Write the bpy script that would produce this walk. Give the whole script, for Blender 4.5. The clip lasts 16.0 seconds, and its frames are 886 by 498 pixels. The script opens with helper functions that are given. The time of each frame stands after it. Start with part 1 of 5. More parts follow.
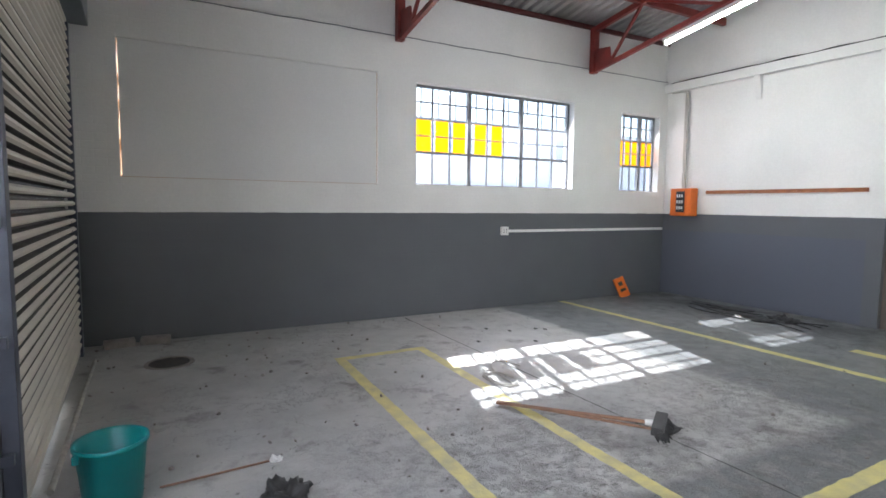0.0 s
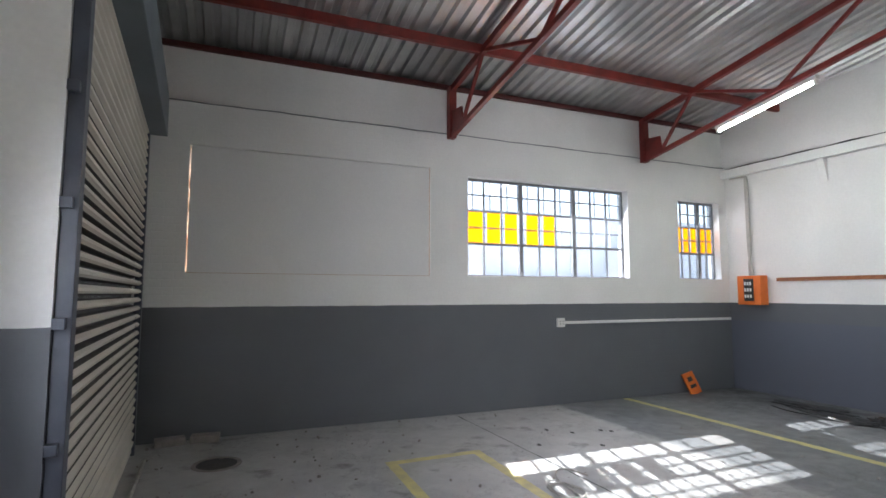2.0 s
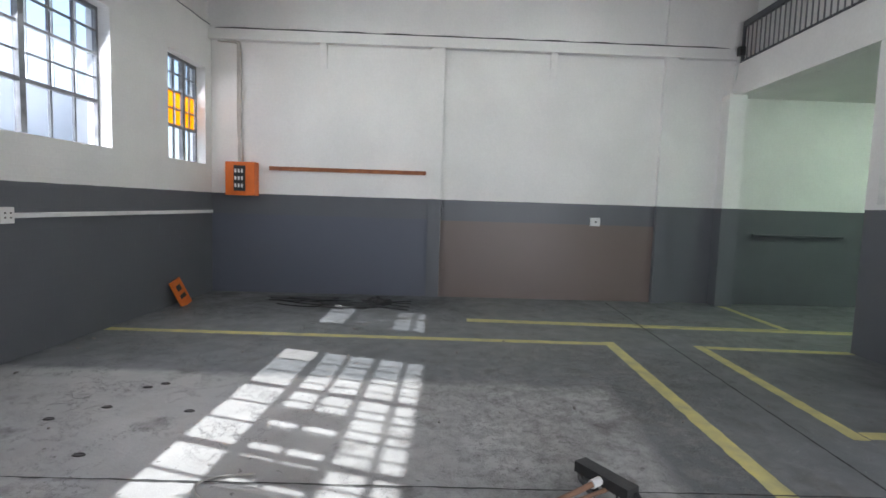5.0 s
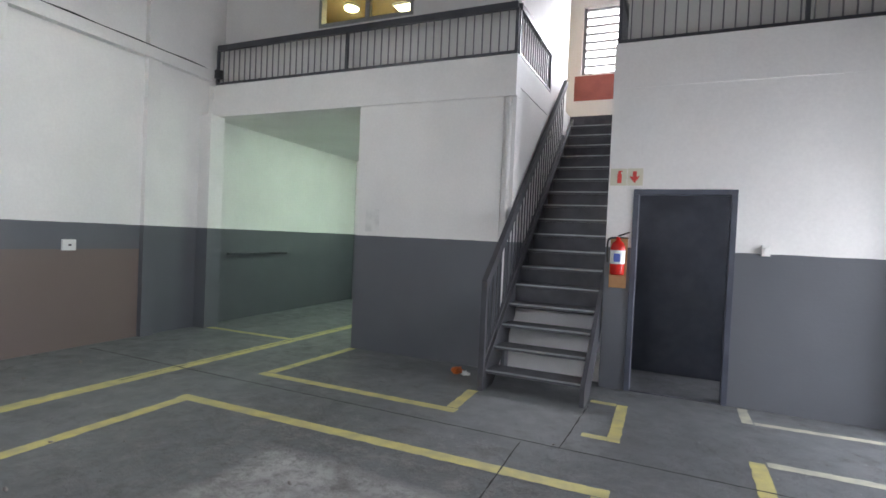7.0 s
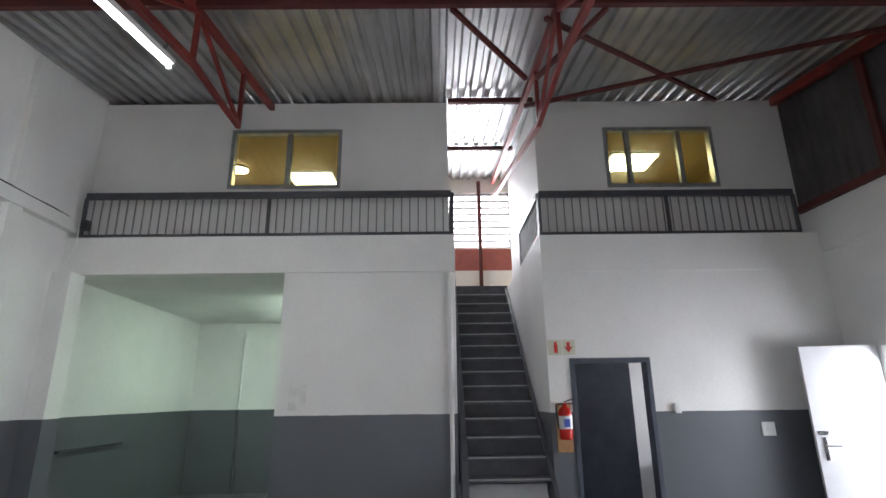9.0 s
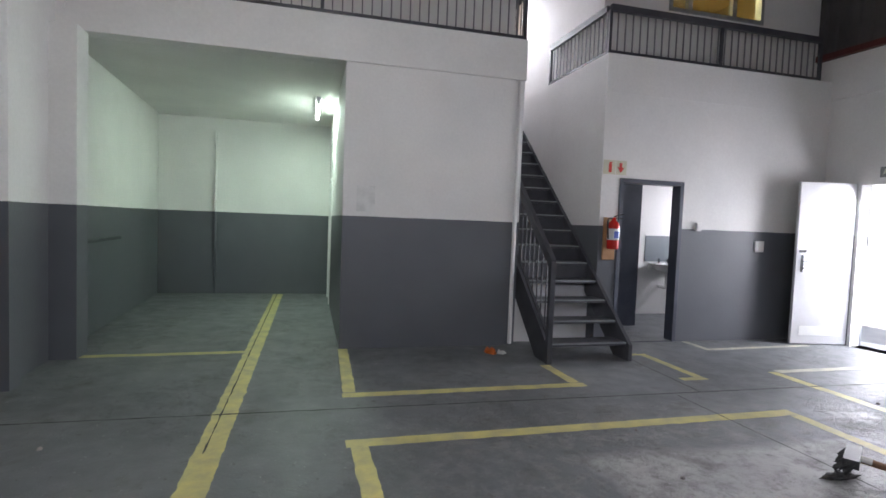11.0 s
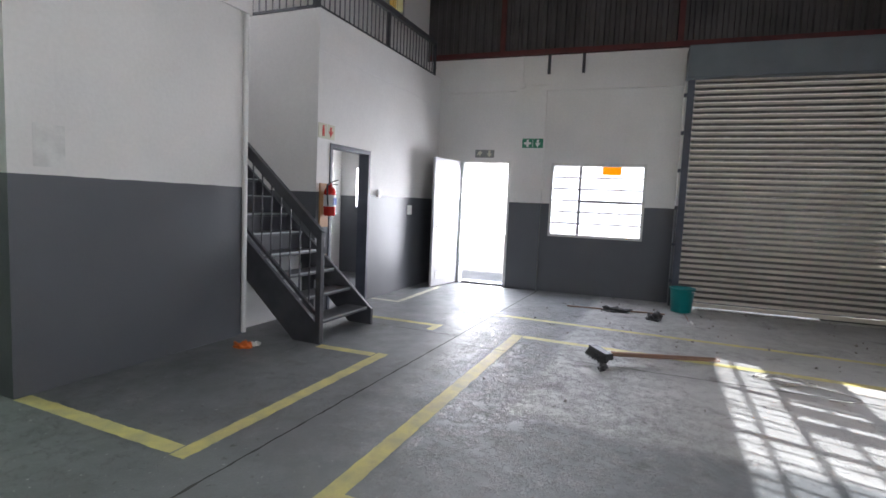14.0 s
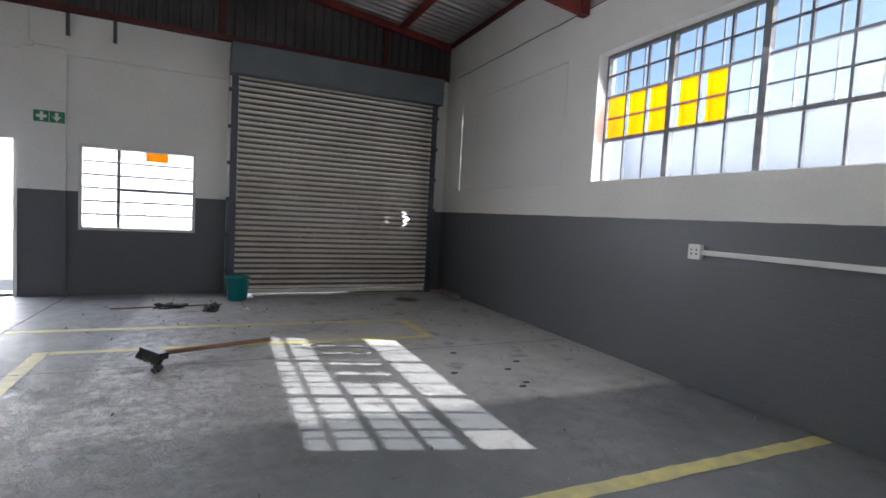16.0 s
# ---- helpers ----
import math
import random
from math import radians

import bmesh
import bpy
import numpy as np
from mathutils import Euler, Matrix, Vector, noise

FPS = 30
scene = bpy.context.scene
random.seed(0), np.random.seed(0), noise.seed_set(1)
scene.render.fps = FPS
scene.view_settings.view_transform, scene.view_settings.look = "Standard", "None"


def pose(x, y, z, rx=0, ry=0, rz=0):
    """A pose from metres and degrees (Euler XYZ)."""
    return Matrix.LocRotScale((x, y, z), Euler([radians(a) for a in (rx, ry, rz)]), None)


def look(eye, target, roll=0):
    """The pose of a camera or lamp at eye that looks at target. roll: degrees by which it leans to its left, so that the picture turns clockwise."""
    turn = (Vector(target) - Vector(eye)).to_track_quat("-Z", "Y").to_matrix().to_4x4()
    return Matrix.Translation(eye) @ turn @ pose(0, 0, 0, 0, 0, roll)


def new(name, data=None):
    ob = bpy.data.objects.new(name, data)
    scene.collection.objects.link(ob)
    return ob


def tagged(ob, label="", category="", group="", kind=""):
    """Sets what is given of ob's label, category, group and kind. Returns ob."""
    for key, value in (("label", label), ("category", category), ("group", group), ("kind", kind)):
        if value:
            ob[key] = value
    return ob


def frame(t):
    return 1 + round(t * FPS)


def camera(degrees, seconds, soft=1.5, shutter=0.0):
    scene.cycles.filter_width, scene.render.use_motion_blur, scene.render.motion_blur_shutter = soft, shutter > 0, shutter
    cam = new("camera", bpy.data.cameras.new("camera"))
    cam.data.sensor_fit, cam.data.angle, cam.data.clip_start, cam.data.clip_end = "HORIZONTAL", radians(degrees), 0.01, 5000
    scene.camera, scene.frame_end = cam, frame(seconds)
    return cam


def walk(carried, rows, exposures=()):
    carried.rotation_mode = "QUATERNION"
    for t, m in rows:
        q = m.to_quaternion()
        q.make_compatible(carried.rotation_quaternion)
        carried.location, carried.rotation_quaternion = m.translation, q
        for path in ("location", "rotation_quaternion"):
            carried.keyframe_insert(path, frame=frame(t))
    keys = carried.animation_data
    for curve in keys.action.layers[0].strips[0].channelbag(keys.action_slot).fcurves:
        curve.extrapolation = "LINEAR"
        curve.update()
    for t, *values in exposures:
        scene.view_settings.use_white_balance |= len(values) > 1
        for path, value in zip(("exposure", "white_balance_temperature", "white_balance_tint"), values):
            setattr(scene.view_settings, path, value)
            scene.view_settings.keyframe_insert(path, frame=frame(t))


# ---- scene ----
cam = camera(81.1, 16.0, soft=1.6)
PATH = [
    (0, (1.138, -6.376, 1.505), (2.063, -4.611, 1.337), 0.6),
    (0.5, (1.109, -6.347, 1.51), (1.864, -4.498, 1.408), -0.3),
    (1, (1.12, -6.351, 1.532), (1.831, -4.483, 1.593), -0.9),
    (1.5, (1.139, -6.358, 1.549), (1.861, -4.5, 1.716), -0.6),
    (2, (1.138, -6.236, 1.541), (1.894, -4.393, 1.714), -0.0),
    (2.5, (1.109, -5.875, 1.515), (1.929, -4.053, 1.601), 1.4),
    (3, (1.152, -5.425, 1.46), (2.097, -3.663, 1.426), 2.4),
    (3.5, (1.205, -4.904, 1.444), (2.479, -3.366, 1.337), 3.6),
    (4, (1.296, -4.519, 1.444), (2.922, -3.366, 1.282), 3.6),
    (4.5, (1.43, -3.921, 1.346), (3.308, -3.246, 1.204), 3.2),
    (5, (1.64, -3.411, 1.312), (3.633, -3.374, 1.146), 1.8),
    (5.2, (1.732, -3.26, 1.335), (3.711, -3.488, 1.162), 1.1),
    (7.3, (3.328, -1.78, 1.446), (3.935, -3.686, 1.464), 2.1),
    (7.5, (3.484, -1.675, 1.474), (3.977, -3.611, 1.556), 1.5),
    (8, (3.879, -1.596, 1.524), (4.215, -3.542, 1.839), 0.3),
    (8.5, (4.39, -1.516, 1.573), (4.547, -3.444, 2.083), 0.1),
    (9, (4.918, -1.508, 1.568), (4.901, -3.43, 2.12), -0.7),
    (9.5, (5.447, -1.539, 1.472), (5.276, -3.501, 1.819), -0.0),
    (10, (6.011, -1.554, 1.447), (5.684, -3.526, 1.48), 0.7),
    (10.2, (6.209, -1.592, 1.433), (5.855, -3.56, 1.427), 1.1),
    (12.3, (8.061, -2.703, 1.322), (7.254, -4.522, 1.121), 2.0),
    (12.5, (8.147, -2.864, 1.324), (7.286, -4.658, 1.126), 1.8),
    (13, (8.355, -3.252, 1.287), (7.141, -4.831, 1.105), 2.9),
    (13.5, (8.461, -3.536, 1.288), (6.878, -4.747, 1.123), 2.6),
    (14, (8.543, -3.714, 1.327), (6.709, -4.491, 1.153), 2.5),
    (14.5, (8.627, -3.778, 1.342), (6.652, -4.033, 1.15), 2.9),
    (15, (8.64, -3.794, 1.366), (6.656, -3.623, 1.186), 3.1),
    (15.5, (8.603, -3.7, 1.332), (6.691, -3.131, 1.185), 3.1),
    (16, (8.612, -3.68, 1.32), (6.781, -2.884, 1.195), 3.0),
]
walk(cam, [(t, look(eye, target, roll)) for t, eye, target, roll in PATH],
     [(0.0, 2.1, 6360, 11), (1.5, 1.82, 6360, 11), (3.0, 1.95, 6360, 11), (4.5, 1.55, 6360, 11), (7.5, 1.8, 6360, 12), (9.0, 1.55, 6360, 11), (12.5, 1.55, 6400, 18), (13.8, 1.65, 6400, 14), (14.5, 1.85, 6360, 12), (15.3, 1.45, 6360, 12), (16.0, 1.4, 6360, 12)])

# ---- light ----
world = bpy.data.worlds.new("world")
scene.world = world
world.use_nodes = True
wn = world.node_tree
sky = wn.nodes.new("ShaderNodeTexSky")
sky.sky_type, sky.sun_disc = "NISHITA", False
SUN_WAY = Vector((-0.31, -1.1, -1.0)).normalized()
sky.sun_elevation = math.asin(-SUN_WAY.z)
sky.sun_rotation = math.atan2(-SUN_WAY.x, -SUN_WAY.y)
wn.links.new(sky.outputs[0], wn.nodes["Background"].inputs[0])
wn.nodes["Background"].inputs[1].default_value = 0.10
sun = new("sun", bpy.data.lights.new("sun", "SUN"))
sun.data.energy, sun.data.angle, sun.data.color = 5.0, radians(0.5), (1, 0.96, 0.9)
sun.matrix_world = look((0, 0, 0), SUN_WAY)


# the front wall runs out of square with the window wall; what belongs to it is built square and then turned with it
FRONT_TURN = Matrix.Rotation(math.atan(0.055), 4, "Z")
FRONT = []


def front(ob):
    FRONT.append(ob)
    return ob


def front_x(y):
    return -0.055 * y


def area(name, x, y, z, way, w, h, watts, colour=(1, 1, 1)):
    ob = new(name, bpy.data.lights.new(name, "AREA"))
    ob.data.shape, ob.data.size, ob.data.size_y, ob.data.energy, ob.data.color = "RECTANGLE", w, h, watts, colour
    ob.matrix_world = look((x, y, z), (x + way[0], y + way[1], z + way[2]))
    return ob


SKYLIGHT = (0.91, 0.93, 1.0)
area("window_light", 5.42, 0.30, 2.45, (0, -1, -0.65), 2.6, 1.3, 31, SKYLIGHT)
area("window_light", 8.25, 0.30, 2.42, (0, -1, -0.65), 0.85, 1.25, 4, SKYLIGHT)
front(area("window_light", -0.30, -4.72, 1.46, (1, 0, -0.6), 1.35, 1.1, 20, SKYLIGHT))
front(area("window_light", -0.30, -6.49, 1.05, (1, 0, -0.4), 0.80, 2.0, 32, SKYLIGHT))
area("window_light", 4.1, -11.38, 4.95, (0, 1, -0.1), 1.2, 1.1, 42, SKYLIGHT)
# added lamp at an unseen, assumed washroom window, to brighten that room
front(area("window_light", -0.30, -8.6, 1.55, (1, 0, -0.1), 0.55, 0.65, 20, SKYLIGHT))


# ---- materials ----
def mat(name, c1, c2=None, rough=0.6, scale=4.0, bump=0.0, metal=0.0, fine=60.0, spec=0.5, varied=0.0):
    m = bpy.data.materials.new(name)
    m.use_nodes = True
    n, l = m.node_tree.nodes, m.node_tree.links
    b = n["Principled BSDF"]
    b.inputs["Roughness"].default_value, b.inputs["Metallic"].default_value = rough, metal
    b.inputs["Specular IOR Level"].default_value = spec
    c2 = c2 or tuple(0.85 * v for v in c1)
    geo = n.new("ShaderNodeNewGeometry")
    big, small = n.new("ShaderNodeTexNoise"), n.new("ShaderNodeTexNoise")
    big.inputs["Scale"].default_value, big.inputs["Detail"].default_value = scale, 6
    small.inputs["Scale"].default_value, small.inputs["Detail"].default_value = fine, 3
    for t in (big, small):
        l.new(geo.outputs["Position"], t.inputs["Vector"])
    ramp = n.new("ShaderNodeMapRange")
    ramp.inputs[1].default_value, ramp.inputs[2].default_value = 0.35, 0.65
    l.new(big.outputs[0], ramp.inputs[0])
    mix = n.new("ShaderNodeMix")
    mix.data_type = "RGBA"
    mix.inputs[6].default_value, mix.inputs[7].default_value = (*c1, 1), (*c2, 1)
    l.new(ramp.outputs[0], mix.inputs[0])
    grain = n.new("ShaderNodeMix")
    grain.data_type, grain.blend_type = "RGBA", "MULTIPLY"
    grain.inputs[0].default_value = 0.12
    l.new(mix.outputs[2], grain.inputs[6])
    l.new(small.outputs[0], grain.inputs[7])
    boost = n.new("ShaderNodeHueSaturation")
    boost.inputs["Value"].default_value = 1.06
    if varied:
        info, vr = n.new("ShaderNodeObjectInfo"), n.new("ShaderNodeMapRange")
        vr.inputs[3].default_value, vr.inputs[4].default_value = 1.06 - varied, 1.06 + varied
        l.new(info.outputs["Random"], vr.inputs[0])
        l.new(vr.outputs[0], boost.inputs["Value"])
    l.new(grain.outputs[2], boost.inputs["Color"])
    l.new(boost.outputs[0], b.inputs["Base Color"])
    if bump:
        bp = n.new("ShaderNodeBump")
        bp.inputs["Strength"].default_value, bp.inputs["Distance"].default_value = bump, 0.01
        add = n.new("ShaderNodeMath")
        l.new(big.outputs[0], add.inputs[0])
        l.new(small.outputs[0], add.inputs[1])
        l.new(add.outputs[0], bp.inputs["Height"])
        l.new(bp.outputs[0], b.inputs["Normal"])
    return m


def paint_wall(name, upper, lower, level=1.40, band=None, courses=0.05):
    """Plaster painted in two colours that meet at a hand-cut line; band: a third colour below a second line."""
    m = mat(name, upper, tuple(0.93 * v for v in upper), 0.55, 1.3, 0.12, fine=35, spec=0.35)
    n, l = m.node_tree.nodes, m.node_tree.links
    b = n["Principled BSDF"]
    geo = n.new("ShaderNodeNewGeometry")
    sep = n.new("ShaderNodeSeparateXYZ")
    l.new(geo.outputs["Position"], sep.inputs[0])
    wob = n.new("ShaderNodeTexNoise")
    wob.inputs["Scale"].default_value = 6
    l.new(geo.outputs["Position"], wob.inputs["Vector"])
    mad = n.new("ShaderNodeMath")
    mad.operation = "MULTIPLY_ADD"
    mad.inputs[1].default_value = 0.012
    l.new(wob.outputs[0], mad.inputs[0])
    l.new(sep.outputs[2], mad.inputs[2])
    blot = n.new("ShaderNodeTexNoise")
    blot.inputs["Scale"].default_value, blot.inputs["Detail"].default_value = 2.2, 8
    l.new(geo.outputs["Position"], blot.inputs["Vector"])
    lowmix = n.new("ShaderNodeMix")
    lowmix.data_type = "RGBA"
    lowmix.inputs[6].default_value, lowmix.inputs[7].default_value = (*lower, 1), (*[v * 0.82 for v in lower], 1)
    l.new(blot.outputs[0], lowmix.inputs[0])
    src = lowmix.outputs[2]
    if band:
        col, top = band
        lt2 = n.new("ShaderNodeMath")
        lt2.operation = "LESS_THAN"
        lt2.inputs[1].default_value = top
        l.new(mad.outputs[0], lt2.inputs[0])
        bm2 = n.new("ShaderNodeMix")
        bm2.data_type = "RGBA"
        bm2.inputs[7].default_value = (*col, 1)
        l.new(lt2.outputs[0], bm2.inputs[0])
        l.new(src, bm2.inputs[6])
        src = bm2.outputs[2]
    lt = n.new("ShaderNodeMath")
    lt.operation = "LESS_THAN"
    lt.inputs[1].default_value = level + 0.006
    l.new(mad.outputs[0], lt.inputs[0])
    top = b.inputs["Base Color"].links[0].from_socket
    mix = n.new("ShaderNodeMix")
    mix.data_type = "RGBA"
    l.new(lt.outputs[0], mix.inputs[0])
    l.new(top, mix.inputs[6])
    l.new(src, mix.inputs[7])
    l.new(mix.outputs[2], b.inputs["Base Color"])
    # brick courses that show faintly through the paint
    flat, along = n.new("ShaderNodeCombineXYZ"), n.new("ShaderNodeMath")
    l.new(sep.outputs[0], along.inputs[0])
    l.new(sep.outputs[1], along.inputs[1])
    l.new(along.outputs[0], flat.inputs[0])
    l.new(sep.outputs[2], flat.inputs[1])
    bricks = n.new("ShaderNodeTexBrick")
    for key, value in (("Scale", 1.0), ("Mortar Size", 0.006), ("Mortar Smooth", 0.7), ("Brick Width", 0.23), ("Row Height", 0.085)):
        bricks.inputs[key].default_value = value
    l.new(flat.outputs[0], bricks.inputs["Vector"])
    relief = n.new("ShaderNodeBump")
    relief.invert = True
    relief.inputs["Strength"].default_value, relief.inputs["Distance"].default_value = courses, 0.004
    l.new(bricks.outputs["Fac"], relief.inputs["Height"])
    l.new(b.inputs["Normal"].links[0].from_socket, relief.inputs["Normal"])
    l.new(relief.outputs[0], b.inputs["Normal"])
    gloss = n.new("ShaderNodeMapRange")
    gloss.inputs[3].default_value, gloss.inputs[4].default_value = 0.6, 0.36
    l.new(lt.outputs[0], gloss.inputs[0])
    l.new(gloss.outputs[0], b.inputs["Roughness"])
    return m


def glow(name, colour, strength):
    m = bpy.data.materials.new(name)
    m.use_nodes = True
    b = m.node_tree.nodes["Principled BSDF"]
    b.inputs["Base Color"].default_value = (0.9, 0.9, 0.9, 1)
    b.inputs["Emission Color"].default_value, b.inputs["Emission Strength"].default_value = (*colour, 1), strength
    return m


def glass(name, colour, dust=0.0):
    m = bpy.data.materials.new(name)
    m.use_nodes = True
    n, l = m.node_tree.nodes, m.node_tree.links
    out = n["Material Output"]
    tr, gl, mx = n.new("ShaderNodeBsdfTransparent"), n.new("ShaderNodeBsdfGlossy"), n.new("ShaderNodeMixShader")
    tr.inputs[0].default_value = (*colour, 1)
    if dust:
        haze, soft_mix = n.new("ShaderNodeBsdfRefraction"), n.new("ShaderNodeMixShader")
        haze.inputs["Color"].default_value, haze.inputs["Roughness"].default_value, haze.inputs["IOR"].default_value = (0.95, 0.97, 1, 1), 0.75, 1.25
        soft_mix.inputs[0].default_value = dust
    gl.inputs["Roughness"].default_value = 0.03
    mx.inputs[0].default_value = 0.04
    if dust:
        l.new(tr.outputs[0], soft_mix.inputs[1])
        l.new(haze.outputs[0], soft_mix.inputs[2])
    l.new(soft_mix.outputs[0] if dust else tr.outputs[0], mx.inputs[1])
    l.new(gl.outputs[0], mx.inputs[2])
    l.new(mx.outputs[0], out.inputs[0])
    return m


WHITE = (0.80, 0.79, 0.77)
GREY = (0.135, 0.142, 0.155)
M_WALL = paint_wall("two_tone_wall_paint", WHITE, GREY)
M_WALL_NORTH = paint_wall("two_tone_paint_over_brick", WHITE, GREY, courses=0.24)
M_WALL_BROWN = paint_wall("two_tone_wall_paint_with_brown_panel", WHITE, GREY, band=((0.17, 0.135, 0.12), 1.11))
M_WALL_BLUE = paint_wall("two_tone_wall_paint_with_blue_grey_panel", WHITE, GREY, band=((0.115, 0.125, 0.155), 1.12))
M_WHITE = mat("white_wall_paint", WHITE, (0.74, 0.73, 0.71), 0.6, 1.3, 0.12, fine=35, spec=0.3)
M_BOARD = mat("white_painted_board", (0.77, 0.76, 0.75), (0.73, 0.72, 0.71), 0.55, 1.0, 0.05)
M_TRIM = mat("white_gloss_paint", (0.8, 0.8, 0.79), (0.72, 0.72, 0.7), 0.35, 3, 0.05)
M_ROOF = mat("galvanised_roof_sheet", (0.53, 0.53, 0.53), (0.36, 0.355, 0.35), 0.32, 1.3, 0.04, metal=0.7)
M_SHEET = mat("weathered_dark_cladding_sheet", (0.10, 0.092, 0.09), (0.06, 0.055, 0.055), 0.65, 1.2, 0.05, metal=0.2)
M_RED = mat("red_oxide_steel_paint", (0.25, 0.032, 0.024), (0.16, 0.024, 0.02), 0.5, 5, 0.1)
# darker copy of the red paint, with the shade under the roof in its colour
M_RED_SHADED = mat("shaded_red_oxide_steel_paint", (0.11, 0.018, 0.016), (0.07, 0.014, 0.013), 0.6, 5, 0.1)
M_RAILBAR = mat("mid_grey_rail_bar_paint", (0.20, 0.20, 0.21), (0.15, 0.15, 0.16), 0.5, 6, 0.05)
M_RED_BAND = mat("red_oxide_wall_paint", (0.35, 0.10, 0.085), (0.28, 0.08, 0.07), 0.6, 5, 0.1)
M_NAVY = mat("dark_blue_grey_steel_paint", (0.075, 0.085, 0.11), (0.055, 0.06, 0.08), 0.42, 5, 0.06)
M_STEEL = mat("grey_steel_rail_paint", (0.07, 0.072, 0.082), (0.05, 0.05, 0.058), 0.45, 6, 0.06)
M_TREAD = mat("worn_grey_tread_paint", (0.095, 0.095, 0.105), (0.06, 0.06, 0.07), 0.4, 9, 0.15)
M_HOUSING = mat("blue_grey_housing_paint", (0.15, 0.175, 0.19), (0.12, 0.14, 0.155), 0.5, 2, 0.06)
M_SHUTTER = mat("bare_galvanised_shutter_slat", (0.70, 0.65, 0.56), (0.62, 0.57, 0.49), 0.45, 2, 0.03, metal=0.2, varied=0.05)
M_DOOR = mat("white_door_enamel", (0.62, 0.62, 0.63), (0.56, 0.56, 0.57), 0.45, 3, 0.04)
# dark colour for the slat grooves, painting in the shadow between slats
M_GROOVE_SHADE = mat("shaded_shutter_groove", (0.11, 0.10, 0.09), (0.07, 0.064, 0.058), 0.8, 6, 0.1)
M_FRAME = mat("grey_window_steel", (0.25, 0.26, 0.27), (0.16, 0.16, 0.17), 0.5, 8, 0.1)
M_FRAME_W = mat("white_window_steel", (0.75, 0.75, 0.73), (0.6, 0.6, 0.58), 0.45, 8, 0.1)
M_ALU = mat("dull_aluminium_frame", (0.36, 0.38, 0.38), (0.28, 0.3, 0.3), 0.4, 8, 0.02, metal=0.5)
M_GLASS = glass("dusty_window_glass", (0.84, 0.87, 0.90), dust=0.03)
M_AMBER = glass("amber_window_film", (0.10, 0.06, 0.002))
n_, l_ = M_AMBER.node_tree.nodes, M_AMBER.node_tree.links
film, blend = n_.new("ShaderNodeBsdfTranslucent"), n_.new("ShaderNodeAddShader")
film.inputs[0].default_value = (0.62, 0.33, 0.008, 1)
l_.new(n_["Material Output"].inputs[0].links[0].from_socket, blend.inputs[0])
l_.new(film.outputs[0], blend.inputs[1])
l_.new(blend.outputs[0], n_["Material Output"].inputs[0])
M_YELLOW = mat("worn_yellow_floor_paint", (0.60, 0.53, 0.19), (0.42, 0.38, 0.19), 0.55, 7, 0.2)
M_PALE = mat("faded_pale_floor_paint", (0.55, 0.53, 0.40), (0.36, 0.35, 0.30), 0.55, 7, 0.2)
M_JOINT = mat("dark_floor_joint", (0.035, 0.034, 0.033), (0.06, 0.06, 0.058), 0.9, 14, 0.2)
M_ORANGE = mat("orange_board_paint", (0.75, 0.17, 0.02), (0.65, 0.13, 0.015), 0.45, 6, 0.05)
M_BLACK = mat("black_plastic", (0.015, 0.015, 0.016), (0.03, 0.03, 0.03), 0.5, 12, 0.1)
M_WOOD = mat("brown_varnished_wood", (0.34, 0.12, 0.04), (0.24, 0.08, 0.03), 0.5, 9, 0.1)
M_PLY = mat("raw_brown_plywood", (0.45, 0.25, 0.11), (0.36, 0.19, 0.08), 0.6, 9, 0.1)
M_STICK = mat("brown_broom_handle", (0.26, 0.14, 0.085), (0.18, 0.10, 0.065), 0.5, 12, 0.05)
M_TEAL = mat("teal_plastic", (0.0, 0.20, 0.20), (0.0, 0.17, 0.175), 0.38, 3, 0.02)
M_PLASTIC = mat("white_plastic", (0.78, 0.78, 0.76), (0.72, 0.72, 0.7), 0.35, 8)
M_CREAM = mat("cream_sign_plate", (0.62, 0.61, 0.48), (0.58, 0.57, 0.45), 0.4, 8)
M_FIRE = mat("red_extinguisher_enamel", (0.55, 0.02, 0.015), (0.48, 0.018, 0.012), 0.25, 8)
M_SIGNRED = mat("red_sign_print", (0.65, 0.05, 0.04), None, 0.4)
M_GREEN = mat("green_sign_print", (0.02, 0.20, 0.11), None, 0.4)
M_GREYSIGN = mat("faded_grey_sign_print", (0.22, 0.23, 0.22), None, 0.4)
M_BLUE = mat("blue_label_print", (0.08, 0.12, 0.45), None, 0.4)
M_CHROME = mat("chrome", (0.8, 0.8, 0.8), None, 0.15, metal=1.0)
M_CERAMIC = mat("white_glazed_ceramic", (0.82, 0.82, 0.8), None, 0.12)
M_BRICK = mat("dusty_grey_brick", (0.30, 0.27, 0.25), (0.22, 0.2, 0.19), 0.85, 12, 0.3)
M_IRON = mat("cast_iron_cover", (0.03, 0.03, 0.03), (0.05, 0.045, 0.04), 0.6, 20, 0.3)
M_CONDUIT = mat("dusty_cream_conduit_paint", (0.52, 0.50, 0.46), (0.42, 0.40, 0.37), 0.55, 6, 0.1)
M_CABLE = mat("dusty_white_cable", (0.42, 0.40, 0.36), (0.3, 0.29, 0.27), 0.6, 20)
M_TUBE = glow("fluorescent_tube_glow", (0.95, 1.0, 0.97), 14.0)
M_TUBE_G = glow("greenish_fluorescent_tube_glow", (0.78, 1.0, 0.84), 14.0)
M_PANEL = glow("warm_office_light_glow", (1.0, 0.86, 0.40), 7.0)
M_OFFICE = mat("tan_office_wall_paint", (0.42, 0.31, 0.13), (0.38, 0.28, 0.12), 0.7, 2)
